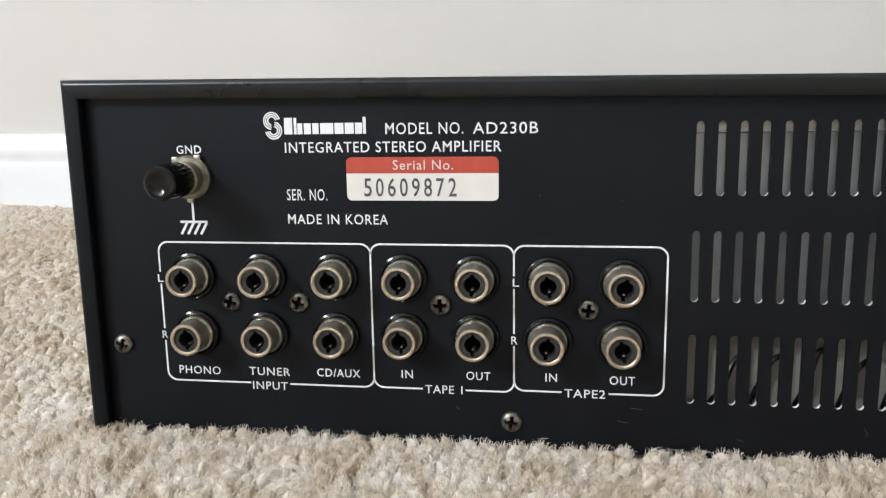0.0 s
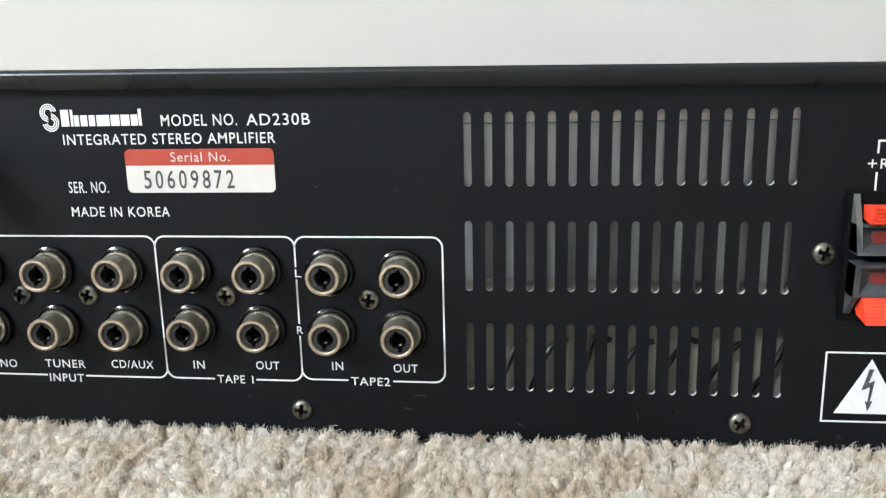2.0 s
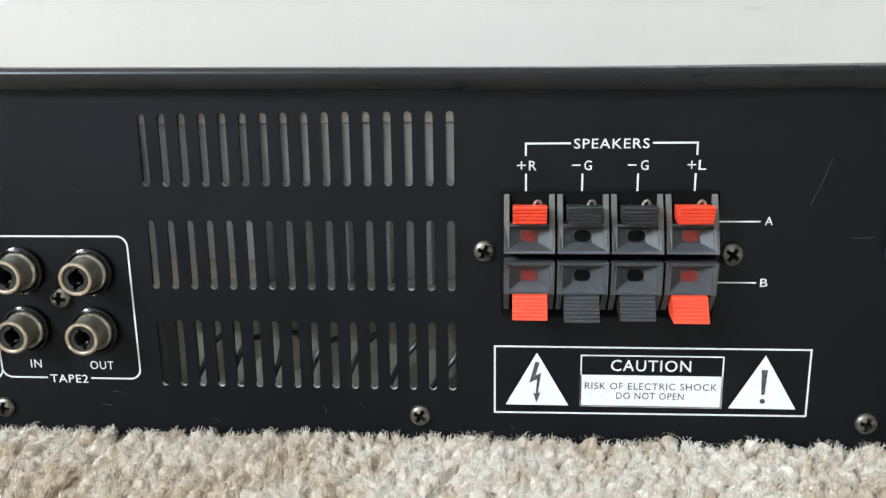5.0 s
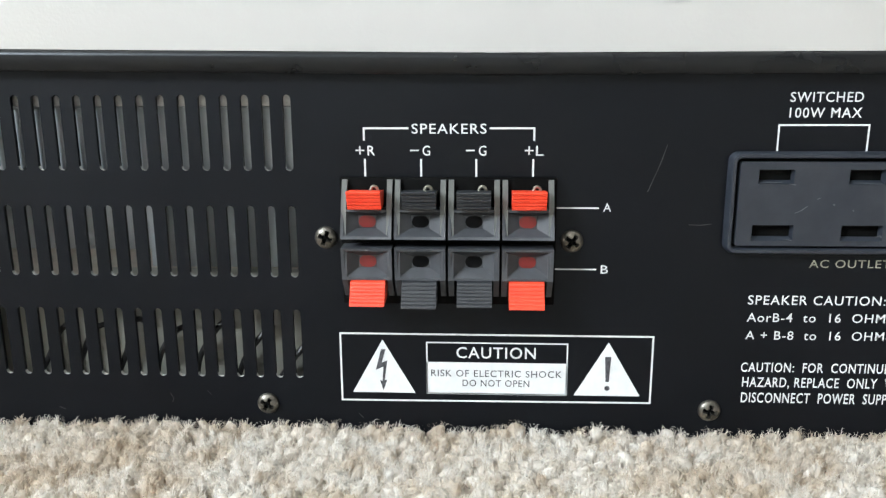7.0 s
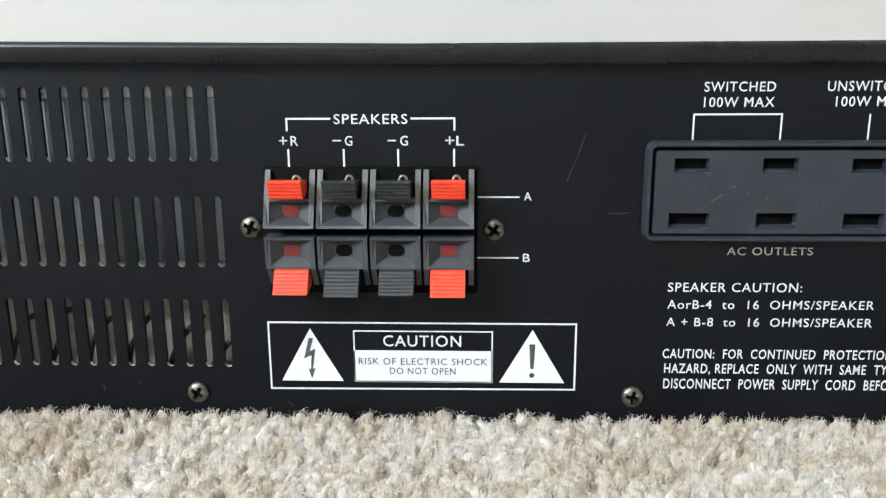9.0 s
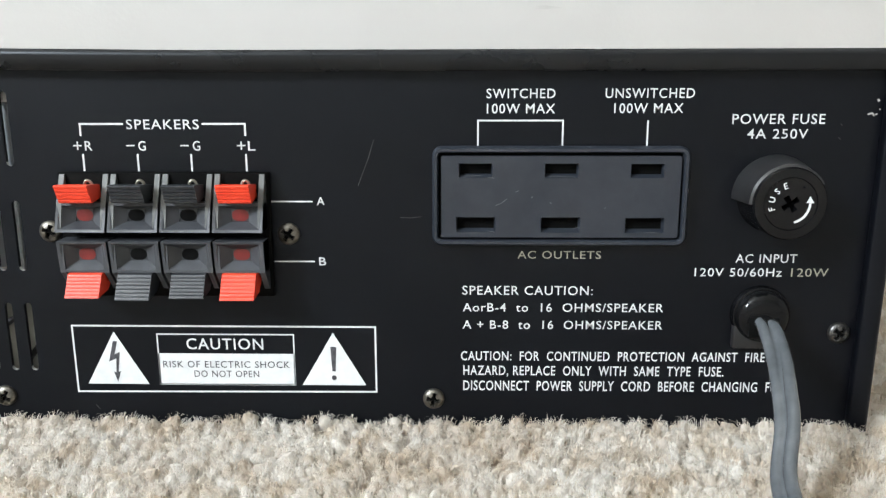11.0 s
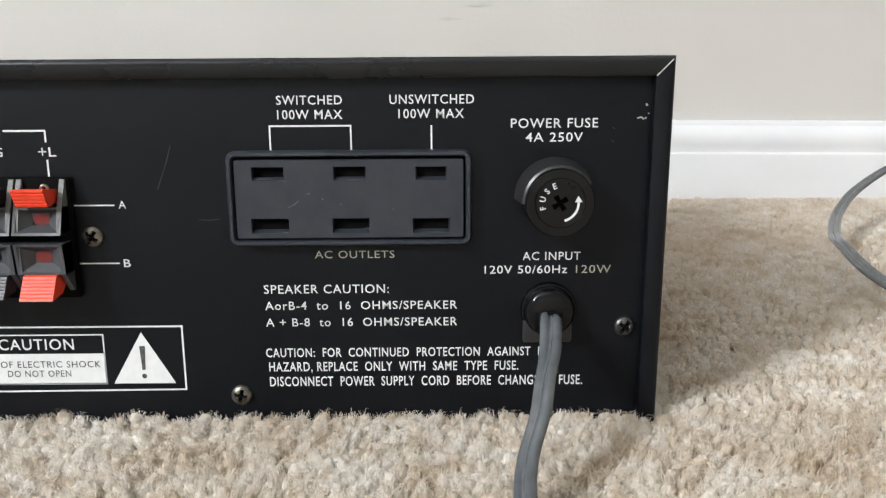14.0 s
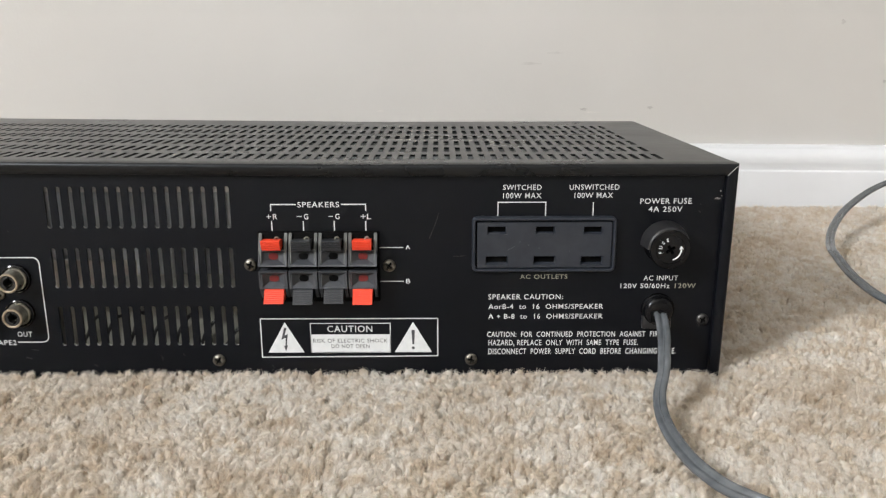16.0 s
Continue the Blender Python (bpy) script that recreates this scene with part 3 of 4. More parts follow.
for row in (0, 1):
    for c in range(4):
        x0, x1 = X0 + CELL * c + 0.3, X0 + CELL * (c + 1) - 0.3
        red = c in (0, 3)
        col = "red" if red else "black"
        term = tagged(new("speaker_terminal"), f"spring speaker terminal with {col} lever")
        term.parent = amp
        if row == 0:
            zf0, zf1, yb, yt = 55.3, 61.8, -7.5, -5.2
            cheeks = [(0, zf0 + 0.2), (yb + 0.6, zf0 + 0.2), (yt, zf1), (-2.4, 68.2), (0, 68.2)]
        else:
            zf0, zf1, yb, yt = 45.5, 53.1, -6.6, -7.4
            cheeks = [(0, 40.6), (-2.6, 40.6), (yb, zf0), (yt + 0.6, zf1 - 0.2), (0, zf1 - 0.2)]
        face, cx, cz, ydeep = funnel(x0, x1, zf0, zf1, yb, yt, 2.05, 1.42, 2.5, 0.6)
        fv, ff = face
        # the face's border returns to the panel on all sides
        n0 = len(fv)
        ring = [(x0, zf0), (x1, zf0), (x1, zf1), (x0, zf1)]
        fv = fv + [(x, 0.0, z) for x, z in ring]
        ff = ff + [((i + 1) % 4, i, n0 + i, n0 + (i + 1) % 4) for i in range(4)]
        part("housing", (fv, ff), M_GREY, term, "charcoal plastic housing", 20)
        # upper cheeks are grey-green, made paler for the light on their upward faces
        for a, b in ((x0, x0 + 1.25), (x1 - 1.25, x1)):
            part("cheek", prism_x(cheeks, a, b), M_CHEEK if row == 0 else M_GREY, term, "", 20)
        hole = arc(cx, cz, 1.38, -90, 90, 6)
        hole = [(x + 0.62, z) for x, z in hole] + [(2 * cx - x - 0.62, 2 * cz - z) for x, z in hole]
        # flat dark patch, red or black, stands in for shade down the hole
        part("wire_hole", flat(hole, ydeep - 0.02), M_RED_DEEP if red else M_SHADE, term, f"{'deep red' if red else 'dark'} wire hole")
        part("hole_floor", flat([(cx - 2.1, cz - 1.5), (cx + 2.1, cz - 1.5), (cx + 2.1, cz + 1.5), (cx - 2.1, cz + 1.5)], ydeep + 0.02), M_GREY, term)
        tilt = 0.5 * math.sin(3.1 * c + row)
        half = 3.8 if row == 0 else 4.0
        lx0, lx1 = cx - half + tilt * 0.5, cx + half + tilt * 0.5
        if row == 0:
            lv = lever(lx0, lx1, -9.8 + tilt * 0.4, -7.7, 62.2, 66.5 + tilt * 0.4, 5.0, 5)
            back_wall = box(x0 + 1.25, x1 - 1.25, -1.2, -0.2, zf1, 68.2)
            spring = sweep(tube([(cx + 0.6, -4.4, 65.0), (cx + 1.4, -4.8, 66.9), (cx + 2.4, -4.6, 66.8), (cx + 3.0, -4.2, 65.0)], 1), circle8(0.35), lambda t, d: Vector((0, 1, 0.1)))
            part("spring", spring, M_NICKEL, term, "bright contact spring")
        else:
            lv = lever(lx0, lx1, -7.2, -10.3 + tilt * 0.4, 40.0 + tilt * 0.4, 45.3, 5.5, 7)
            back_wall = box(x0 + 1.25, x1 - 1.25, -1.2, -0.2, 40.6, zf0)
        # channel colour is darkened for the shade behind the lever
        part("channel", back_wall, M_RED_DEEP if red else M_SHADE, term)
        part("lever", lv, M_RED if red else M_LEVER, term, f"ribbed {col} plastic lever", 25)
# plate coloured near black so the gap between the rows reads as shade
part("terminal_base", box(X0 - 0.4, X0 + 4 * CELL + 0.5, -2.0, 0.0, 38.4, 68.6, 0.4), M_SHADE, amp, "backing plate of the speaker terminals, blackened for the shade in the gaps")

# mains outlets
outlet = tagged(new("mains_outlet_block"), "dark grey plastic block of three two-pin mains outlets")
outlet.parent = amp
ox0, ox1, oz0, oz1 = 114.2, 173.6, 51.3, 74.6
rim_poly = round_rect(ox0, ox1, oz0, oz1, 2.2)
inner_poly = round_rect(ox0 + 1.45, ox1 - 1.45, oz0 + 1.45, oz1 - 1.45, 1.0)
rv, rf, nr = [], [], len(rim_poly)
for poly, y in ((rim_poly, 0), (rim_poly, -2.2), (round_rect(ox0 + 0.45, ox1 - 0.45, oz0 + 0.45, oz1 - 0.45, 1.9), -3.0), (round_rect(ox0 + 1.1, ox1 - 1.1, oz0 + 1.1, oz1 - 1.1, 1.3), -3.0), (inner_poly, -2.4), (round_rect(ox0 + 1.5, ox1 - 1.5, oz0 + 1.5, oz1 - 1.5, 1.0), -0.6)):
    rv += [(x, y, z) for x, z in poly]
for k in range(5):
    rf += [(k * nr + i, (k + 1) * nr + i, (k + 1) * nr + (i + 1) % nr, k * nr + (i + 1) % nr)[::-1] for i in range(nr)]
part("bezel", (rv, rf), M_OUTLET, outlet, "raised rounded bezel", 40)
OUT_SLOTS = [(120.4, 128.2, 67.5, 70.8), (140.2, 148.0, 67.5, 70.8), (160.0, 167.6, 67.4, 70.7), (119.8, 129.0, 54.6, 58.2), (139.6, 148.7, 54.6, 58.2), (159.2, 168.2, 54.5, 58.1)]
holes = [[(b, c), (b, d), (a, d), (a, c)] for a, b, c, d in OUT_SLOTS]
part("face_plate", plate(round_rect(ox0 + 2.1, ox1 - 2.1, oz0 + 2.1, oz1 - 2.1, 0.5), holes, -2.9, -1.2), M_OUTLET, outlet, "flat face with six blade slots", 30)
for a, b, c, d in OUT_SLOTS:
    e = 0.75
    vs = [(a, -2.92, c), (b, -2.92, c), (b, -2.92, d), (a, -2.92, d), (a + 0.3, -1.25, c + e), (b - 0.3, -1.25, c + e), (b - 0.3, -1.25, d - 0.1), (a + 0.3, -1.25, d - 0.1)]
    part("slot_funnel", (vs, [(0, 1, 5, 4), (1, 2, 6, 5), (2, 3, 7, 6), (3, 0, 4, 7)]), M_OUTLET, outlet, "", 10)
# blackened sheet: paints the shade in the groove and blade slots
part("groove_floor", box(ox0 + 1.5, ox1 - 1.5, -0.9, -0.1, oz0 + 1.5, oz1 - 1.5), M_SHADE, outlet)

# fuse holder
fx, fz = 194.0, 62.7
fuse = part("fuse_holder", lathe([(8.4, 0), (8.4, -0.8), (8.2, -1.2), (8.2, -9.9), (7.9, -10.4), (6.0, -10.5), (5.85, -10.2), (5.85, -9.4)], 48, fx, fz), M_BLACK, amp, "round black plastic fuse holder with screw cap", 30)
sh_v, sh_f = [], []
for i in range(25):
    a = radians(30 + 152 * i / 24)
    for r, y in ((8.1, -0.2), (9.9, -0.2), (8.75, -9.2), (8.1, -9.6)):
        sh_v.append((fx + r * math.cos(a), y, fz + r * math.sin(a)))
for i in range(24):
    sh_f += [(4 * i + j, 4 * i + 4 + j, 4 * i + 4 + (j + 1) % 4, 4 * i + (j + 1) % 4) for j in range(4)]
sh_f += [(0, 1, 2, 3), (99, 98, 97, 96)]
part("shroud", (sh_v, sh_f), M_INSUL, fuse, "", 30)
cross = []
for k in range(4):
    a = radians(90 * k + 33)
    for da, r in ((-0.33, 2.1), (0.33, 2.1), (math.pi / 4, 0.75)):
        cross.append((fx + r * math.cos(a + da), fz + r * math.sin(a + da)))
cap_poly = [(fx + 5.8 * math.cos(i * math.pi / 20), fz + 5.8 * math.sin(i * math.pi / 20)) for i in range(40)]
cap = part("fuse_cap", plate(cap_poly, [cross], -10.2, -7.5), M_BLACK, fuse, "fuse cap with cross slot, white word and arrow")
# flat black sheet painted as the shade down the cross slot
part("slot_bottom", flat(cap_poly, -7.6), M_SHADE, fuse)
for ch, ang in (("F", 196), ("U", 167), ("S", 138), ("E", 109)):
    v, f = glyphs(ch, 0.014)
    a0, a1 = min(p[0] for p in v), max(p[0] for p in v)
    th = radians(ang - 90)
    ca, sa = math.cos(th), math.sin(th)
    out = []
    for p in v:
        u, w = (p[0] - (a0 + a1) / 2) * 1.95, p[1] * 1.95 + 3.55
        out.append((fx + u * ca - w * sa, -10.26, fz + u * sa + w * ca))
    part("letter", (out, f), M_PRINT, cap)
part("arrow", join(stroke(arc(fx, fz, 4.3, 285, 362, 14), 0.55, -10.26), flat([(fx + 3.45, fz + 0.2), (fx + 5.2, fz + 0.2), (fx + 4.2, fz + 1.75)], -10.26)), M_PRINT, cap)

# strain relief and power cord
relief = part("strain_relief", lathe([(7.0, 0), (7.0, -1.5), (6.8, -2.0), (6.5, -2.1), (6.4, -2.8), (6.0, -3.9), (5.2, -4.6), (4.0, -4.95), (0, -5.0)], 40, 193.0, 34.2), M_BLACK, amp, "black plastic strain relief bushing", 40)
part("bushing_block", box(186.6, 198.8, -2.2, 0, 25.8, 32.0, 0.5), M_INSUL, relief)
# black block painted as shade where the cord comes out
part("cord_mouth", box(189.2, 196.2, -5.15, -4.4, 29.8, 34.6, 0.2), M_SHADE, relief)
CORD = [(193.2, -3.0, 33.2), (192.6, -9.0, 32.9), (191.2, -19.0, 29.4), (188.8, -29.0, 26.0), (186.9, -36.5, 21.5), (183.2, -46.0, 14.8), (181.6, -60.0, 11.8), (182.8, -76.0, 10.2), (186.0, -92.0, 10.2),
        (194.0, -106.0, 10.2), (220.0, -124.0, 10.0), (270.0, -132.0, 10.0), (330.0, -106.0, 10.0), (362.0, -55.0, 10.5), (352.0, 5.0, 12.0), (329.0, 56.0, 16.0), (326.5, 92.0, 18.5), (332.0, 128.0, 22.0),
        (340.0, 153.0, 22.5), (356.0, 184.0, 26.5), (380.0, 214.0, 34.0), (415.0, 240.0, 44.0), (460.0, 256.0, 52.0), (520.0, 262.0, 54.0), (590.0, 262.0, 40.0), (660.0, 262.0, 22.0), (740.0, 255.0, 19.0)]
fig8 = [(1.42 + 1.32 * math.cos(radians(a)), 1.32 * math.sin(radians(a))) for a in range(-150, 151, 15)]
fig8 += [(-x, -z) for x, z in fig8]


def cord_side(t, d):
    up = Vector((0, 0, 1))
    s = up.cross(d)
    s.normalize()
    k = min(1.0, t / 0.12)
    lean = radians(-14 + 56 * k - 45 * max(0.0, min(1.0, (t - 0.25) / 0.2)))
    return s * math.cos(lean) + up * math.sin(lean)


part("power_cord", sweep(tube(CORD, 1, sub=10), fig8, cord_side), M_CORD, amp, "grey flat twin-core vinyl power cord", 60)

# ---- printing on the panel ----
def say(s, x0, x1, z0, z1, bold=0.0, mat=None, y=-0.12, parent=None):
    part("printed_text", letters(s, x0, x1, z0, z1, y, bold * 0.4 + 0.001), mat or M_PRINT, parent or panel)


def line(pts, w=0.45, closed=False):
    part("printed_line", stroke(pts, w, -0.12, closed), M_PRINT, panel)


say("GND", -189.6, -182.9, 80.6, 82.6, 0.012)
say("MODEL NO.", -134.5, -115.2, 85.0, 87.7, 0.006)
say("AD230B", -112.9, -97.2, 84.9, 87.6, 0.004)
say("INTEGRATED STEREO AMPLIFIER", -160.5, -106.0, 80.65, 83.2, 0.010)
say("SER. NO.", -160.6, -150.0, 68.6, 71.4)
say("MADE IN KOREA", -160.6, -134.5, 62.55, 65.0, 0.006)
for s, a, b, z in (("PHONO", -193.5, -181.7, 21.45), ("TUNER", -173.6, -162.2, 21.7), ("CD/AUX", -154.8, -143.1, 21.95), ("IN", -132.1, -129.1, 22.3), ("OUT", -115.2, -109.0, 22.5), ("IN", -95.1, -92.2, 22.8), ("OUT", -79.2, -73.0, 22.6),
                   ("INPUT", -172.8, -163.1, 17.75), ("TAPE 1", -125.9, -116.2, 18.5), ("TAPE2", -90.3, -80.2, 18.8)):
    say(s, a, b, z, z + 2.15, 0.010)
for s, x, z in (("L", -197.6, 46.7), ("R", -197.6, 31.2), ("L", -103.3, 47.2), ("R", -103.7, 32.3)):
    say(s, x, x + 1.6, z, z + 2.0, 0.006)


def frame_lines(x0, x1, ztop, zbot, left_gaps, gap, right):
    """A rounded printed frame with gaps for the letters on its left side and the word below; neighbours share a side."""
    r = 2.6
    top = [(x0, left_gaps[0][1])] + arc(x0 + r, ztop - r, r, 180, 90, 6) + arc(x1 - r, ztop - r, r, 90, 0, 6)
    low = arc(x1 - r, zbot + r, r, 0, -90, 6) + [(gap[1], zbot)]
    if right:
        line(top + low)
    else:
        line(top)
        line(low)
    for (lo, _), (_, hi) in zip(left_gaps, left_gaps[1:]):
        line([(x0, lo), (x0, hi)])
    line([(gap[0], zbot)] + arc(x0 + r, zbot + r, r, 270, 180, 6) + [(x0, left_gaps[-1][0])])


frame_lines(-196.8, -139.4, 57.5, 19.5, [(46.2, 49.4), (30.6, 33.9)], (-173.3, -162.4), False)
frame_lines(-139.4, -103.0, 57.5, 19.6, [(38.0, 38.0)], (-126.6, -115.4), False)
frame_lines(-103.0, -66.1, 57.5, 20.1, [(46.6, 49.8), (31.8, 35.0)], (-91.0, -79.4), True)
line([(-186.3, 68.4), (-186.3, 63.1)], 0.6)
line([(-190.0, 62.9), (-182.5, 62.9)], 0.6)
for k in range(4):
    line([(-188.0 + 1.8 * k, 62.9), (-189.9 + 1.8 * k, 59.6)], 0.65)

# maker's mark as plain shapes
for k, r in enumerate((2.6, 1.95, 1.3)):
    part("printed_mark", stroke(arc(-163.6, 88.6, r * 0.8, 10, 265, 14), 0.34, -0.12), M_PRINT, panel)
    part("printed_mark", stroke(arc(-163.2, 86.2, r * 0.8, 80, -170, 14), 0.34, -0.12), M_PRINT, panel)
for a, b, h in ((-160.4, -158.3, 4.1), (-157.9, -157.2, 4.1), (-157.0, -155.7, 2.7), (-155.3, -153.5, 2.7), (-153.1, -151.5, 2.7), (-151.1, -147.7, 2.7), (-147.4, -145.1, 2.7), (-144.8, -142.5, 2.7), (-142.2, -140.4, 2.7), (-140.2, -139.4, 4.1)):
    part("printed_mark", flat([(a, 85.2), (b, 85.2), (b, 85.2 + h), (a, 85.2 + h)], -0.12), M_PRINT, panel)

# serial label
lx0, lx1, lz0, lz1 = -144.8, -106.7, 68.6, 79.4
sticker = part("serial_label", flat(round_rect(lx0, lx1, lz0, lz1, 1.3), -0.10), M_STICKER, panel, "white paper serial label with red band")
band = [p for p in round_rect(lx0, lx1, lz0, lz1, 1.3) if p[1] > 76.5]
part("red_band", flat([(lx1, 75.4)] + band + [(lx0, 75.4)], -0.16), M_RED_BAND, sticker, "red printed band")
say("Serial No.", -132.9, -117.8, 76.3, 78.6, 0.0, M_STICKER, -0.22, sticker)
for i, ch in enumerate("50609872"):
    say(ch, -140.4 + 3.05 * i, -138.4 + 3.05 * i, 69.7, 74.1, 0.02, M_INK, -0.17, sticker)

# speaker terminal print
say("SPEAKERS", 42.6, 59.7, 78.5, 80.7, 0.010)
for s, a, b in (("+R", 29.6, 34.1), ("-G", 42.2, 46.8), ("-G", 55.0, 59.7), ("+L", 68.4, 72.7)):
    x_sign = [(a, 74.65), (a + 2.0, 74.65)]
    line(x_sign, 0.32)
    if s[0] == "+":
        line([(a + 1.0, 73.7), (a + 1.0, 75.6)], 0.32)
    say(s[1], b - 1.75, b, 73.5, 75.7, 0.010)
line([(41.9, 79.7), (31.6, 79.7), (31.6, 76.9)], 0.45)
line([(60.4, 79.7), (70.5, 79.7), (70.5, 76.9)], 0.45)
for x in (31.7, 44.7, 57.4, 70.4):
    line([(x, 72.7), (x, 68.6)], 0.45)
line([(75.4, 61.4), (85.7, 61.4)], 0.35)
line([(75.2, 46.75), (85.7, 46.75)], 0.35)
say("A", 86.7, 88.5, 60.6, 62.5, 0.010)
say("B", 86.7, 88.4, 45.8, 47.75, 0.010)

# caution box
line([(24.5, 12.8), (24.5, 30.2), (99.9, 30.2), (99.9, 13.2)], 0.45, True)
line([(45.6, 14.9), (45.6, 28.1), (79.6, 28.1), (79.6, 14.9)], 0.35, True)
part("printed_block", flat([(45.4, 14.8), (79.7, 14.8), (79.7, 23.1), (45.4, 23.1)], -0.12), M_PRINT, panel, "white printed block")
say("CAUTION", 52.8, 72.0, 24.2, 27.0, 0.016)
say("RISK OF ELECTRIC SHOCK", 46.6, 78.4, 19.4, 21.1, 0.004, M_INK, -0.18)
say("DO NOT OPEN", 54.3, 70.6, 16.9, 18.6, 0.004, M_INK, -0.18)
for a, b, m in ((27.2, 42.7, 34.8), (81.4, 97.4, 89.4)):
    part("printed_triangle", flat([(a, 14.9), (b, 14.9), (m, 28.7)], -0.12), M_PRINT, panel, "white warning triangle")
bolt = [(34.4, 26.2), (33.0, 20.8), (34.9, 21.7), (34.6, 18.0), (34.0, 18.2), (34.8, 15.5), (35.8, 18.3), (35.15, 18.1), (35.9, 23.4), (34.5, 22.7), (35.5, 26.2)]
part("printed_bolt", flat(bolt[::-1], -0.18), M_INK, panel)
part("printed_mark", join(flat([(89.0, 18.6), (89.8, 18.6), (90.15, 25.0), (88.65, 25.0)], -0.18), flat(arc(89.4, 16.9, 0.65, 0, 330, 11), -0.18)), M_INK, panel)

# mains print
say("SWITCHED", 126.7, 142.5, 85.5, 87.6, 0.010)
say("100W MAX", 126.8, 142.5, 82.05, 84.2, 0.010)
say("UNSWITCHED", 153.9, 174.2, 85.5, 87.65, 0.010)
say("100W MAX", 156.0, 171.8, 82.1, 84.25, 0.010)
line([(124.8, 74.3), (124.8, 80.4), (144.4, 80.4), (144.4, 74.3)], 0.4)
line([(163.9, 80.4), (163.9, 74.3)], 0.4)
say("AC OUTLETS", 134.5, 154.4, 47.65, 49.5, 0.004, M_FADED)
say("POWER FUSE", 183.1, 204.2, 79.6, 81.8, 0.010)
say("4A 250V", 186.7, 200.6, 76.25, 78.4, 0.010)
say("AC INPUT", 186.4, 200.9, 46.8, 48.85, 0.008)
say("120V 50/60Hz", 176.9, 197.6, 43.4, 45.4, 0.006)
say("120W", 199.8, 208.6, 43.4, 45.4, 0.0, M_FADED)
say("SPEAKER CAUTION:", 121.3, 152.8, 38.6, 40.8, 0.008)
say("AorB-4  to  16  OHMS/SPEAKER", 121.4, 170.0, 34.35, 36.45, 0.008)
say("A + B-8  to  16  OHMS/SPEAKER", 121.4, 170.0, 29.95, 32.05, 0.008)
say("CAUTION:  FOR  CONTINUED  PROTECTION  AGAINST  FIRE", 121.0, 195.4, 21.75, 24.05, 0.026)
say("HAZARD, REPLACE  ONLY  WITH  SAME  TYPE  FUSE.", 121.6, 185.7, 17.9, 20.3, 0.026)
say("DISCONNECT  POWER  SUPPLY  CORD  BEFORE  CHANGING  FUSE.", 121.6, 202.2, 13.85, 16.35, 0.026)

# scratches and specks in the paint
M_SCRATCH = surface("paint_scratch", (0.03, 0.03, 0.03), (0.10, 0.10, 0.10), 300, 0.4)
for pts in ([(100.5, 76.0), (99.2, 71.8), (96.6, 65.2)], [(106.4, 57.6), (109, 57.5), (111.5, 57.8)], [(-19, 13.8), (-18.2, 12.4), (-18.6, 11.4)], [(-9.5, 14.6), (-8.6, 13.6)],
            [(-77, 13.0), (-74.5, 12.6)], [(-74, 16.6), (-71, 16.3)], [(-48, 9.6), (-46.4, 8.9)], [(28.5, 9.2), (29.6, 8.0)], [(207.6, 76.5), (208.2, 76.0)], [(207.8, 79.6), (208.2, 79.2)], [(-97, 70.0), (-96.4, 69.8)], [(-77.4, 68.9), (-76.9, 68.6)],
            [(134.5, 62.8), (135.0, 62.4)], [(62.5, 38.5), (63.2, 37.9)], [(-118, 15.2), (-117, 14.3)]):
    part("scratch", stroke(pts, 0.16, -0.09), M_SCRATCH, panel)

for pts, w in (([(215.6, 85.2), (215.9, 84.6)], 0.5), ([(213.6, 81.7), (214.6, 82.0), (215.2, 81.4)], 0.35), ([(215.4, 81.6), (215.8, 81.9)], 0.4), ([(216.2, 83.0), (216.4, 82.7)], 0.3)):
    part("chip", stroke(pts, w, -0.09), M_SMUDGE, panel, "small chip in the paint")

# handling marks on the outlet face
for pts, w in (([(129.0, 61.0), (130.4, 61.6), (131.6, 62.6)], 0.16), ([(133.6, 64.2), (134.4, 64.5)], 0.14), ([(137.2, 62.9), (137.6, 63.0)], 0.35), ([(141.6, 61.7), (141.9, 61.5)], 0.25), ([(147.2, 55.6), (148.2, 55.9), (148.6, 55.5)], 0.14),
               ([(121.5, 67.9), (125.6, 68.0)], 0.12), ([(127.2, 67.6), (128.6, 67.4)], 0.14), ([(127.0, 55.0), (128.8, 54.7)], 0.14), ([(141.0, 67.9), (147.4, 67.7)], 0.10), ([(162.0, 54.8), (167.0, 54.6)], 0.10), ([(154.2, 60.2), (154.5, 60.6)], 0.16)):
    part("scratch", stroke(pts, w, -2.96), M_RUB, outlet)
for mx, mz, mw, mh, mm, ml in ((266, 92.3, 4.5, 2.4, M_SMUDGE, "faint grey smudge on the wall"), (221, 88.6, 11, 1.3, M_PATCH, "small glossy nick in the wall paint"), (214, 91.0, 6, 2.0, M_SMUDGE, "faint grey scuff on the wall"),
                               (54.7, 90.0, 5, 1.3, M_PATCH, "small glossy nick in the wall paint"), (410.5, 156.8, 3, 3.5, M_SMUDGE, "faint grey smudge on the wall"), (448, 112, 2.6, 2.4, M_SMUDGE, "faint grey smudge on the wall"),
                               (190, 134, 12, 1.6, M_SCUFF, "long faint scuff on the wall"), (172, 126, 14, 2.0, M_SCUFF, "long faint scuff on the wall")):
    wall_mark(mx, mz, mw, mh, mm, ml)

# ---- carpet ----
gx_n, gy_n = 120, 90
xs, ysg = np.linspace(WX, EAST, gx_n), np.linspace(SOUTH, WALL_Y, gy_n)
XX, YY = np.meshgrid(xs, ysg)
ZZ = carpet_rise(XX, YY) - 0.0040
gv = np.stack([XX.ravel(), YY.ravel(), ZZ.ravel()], 1)
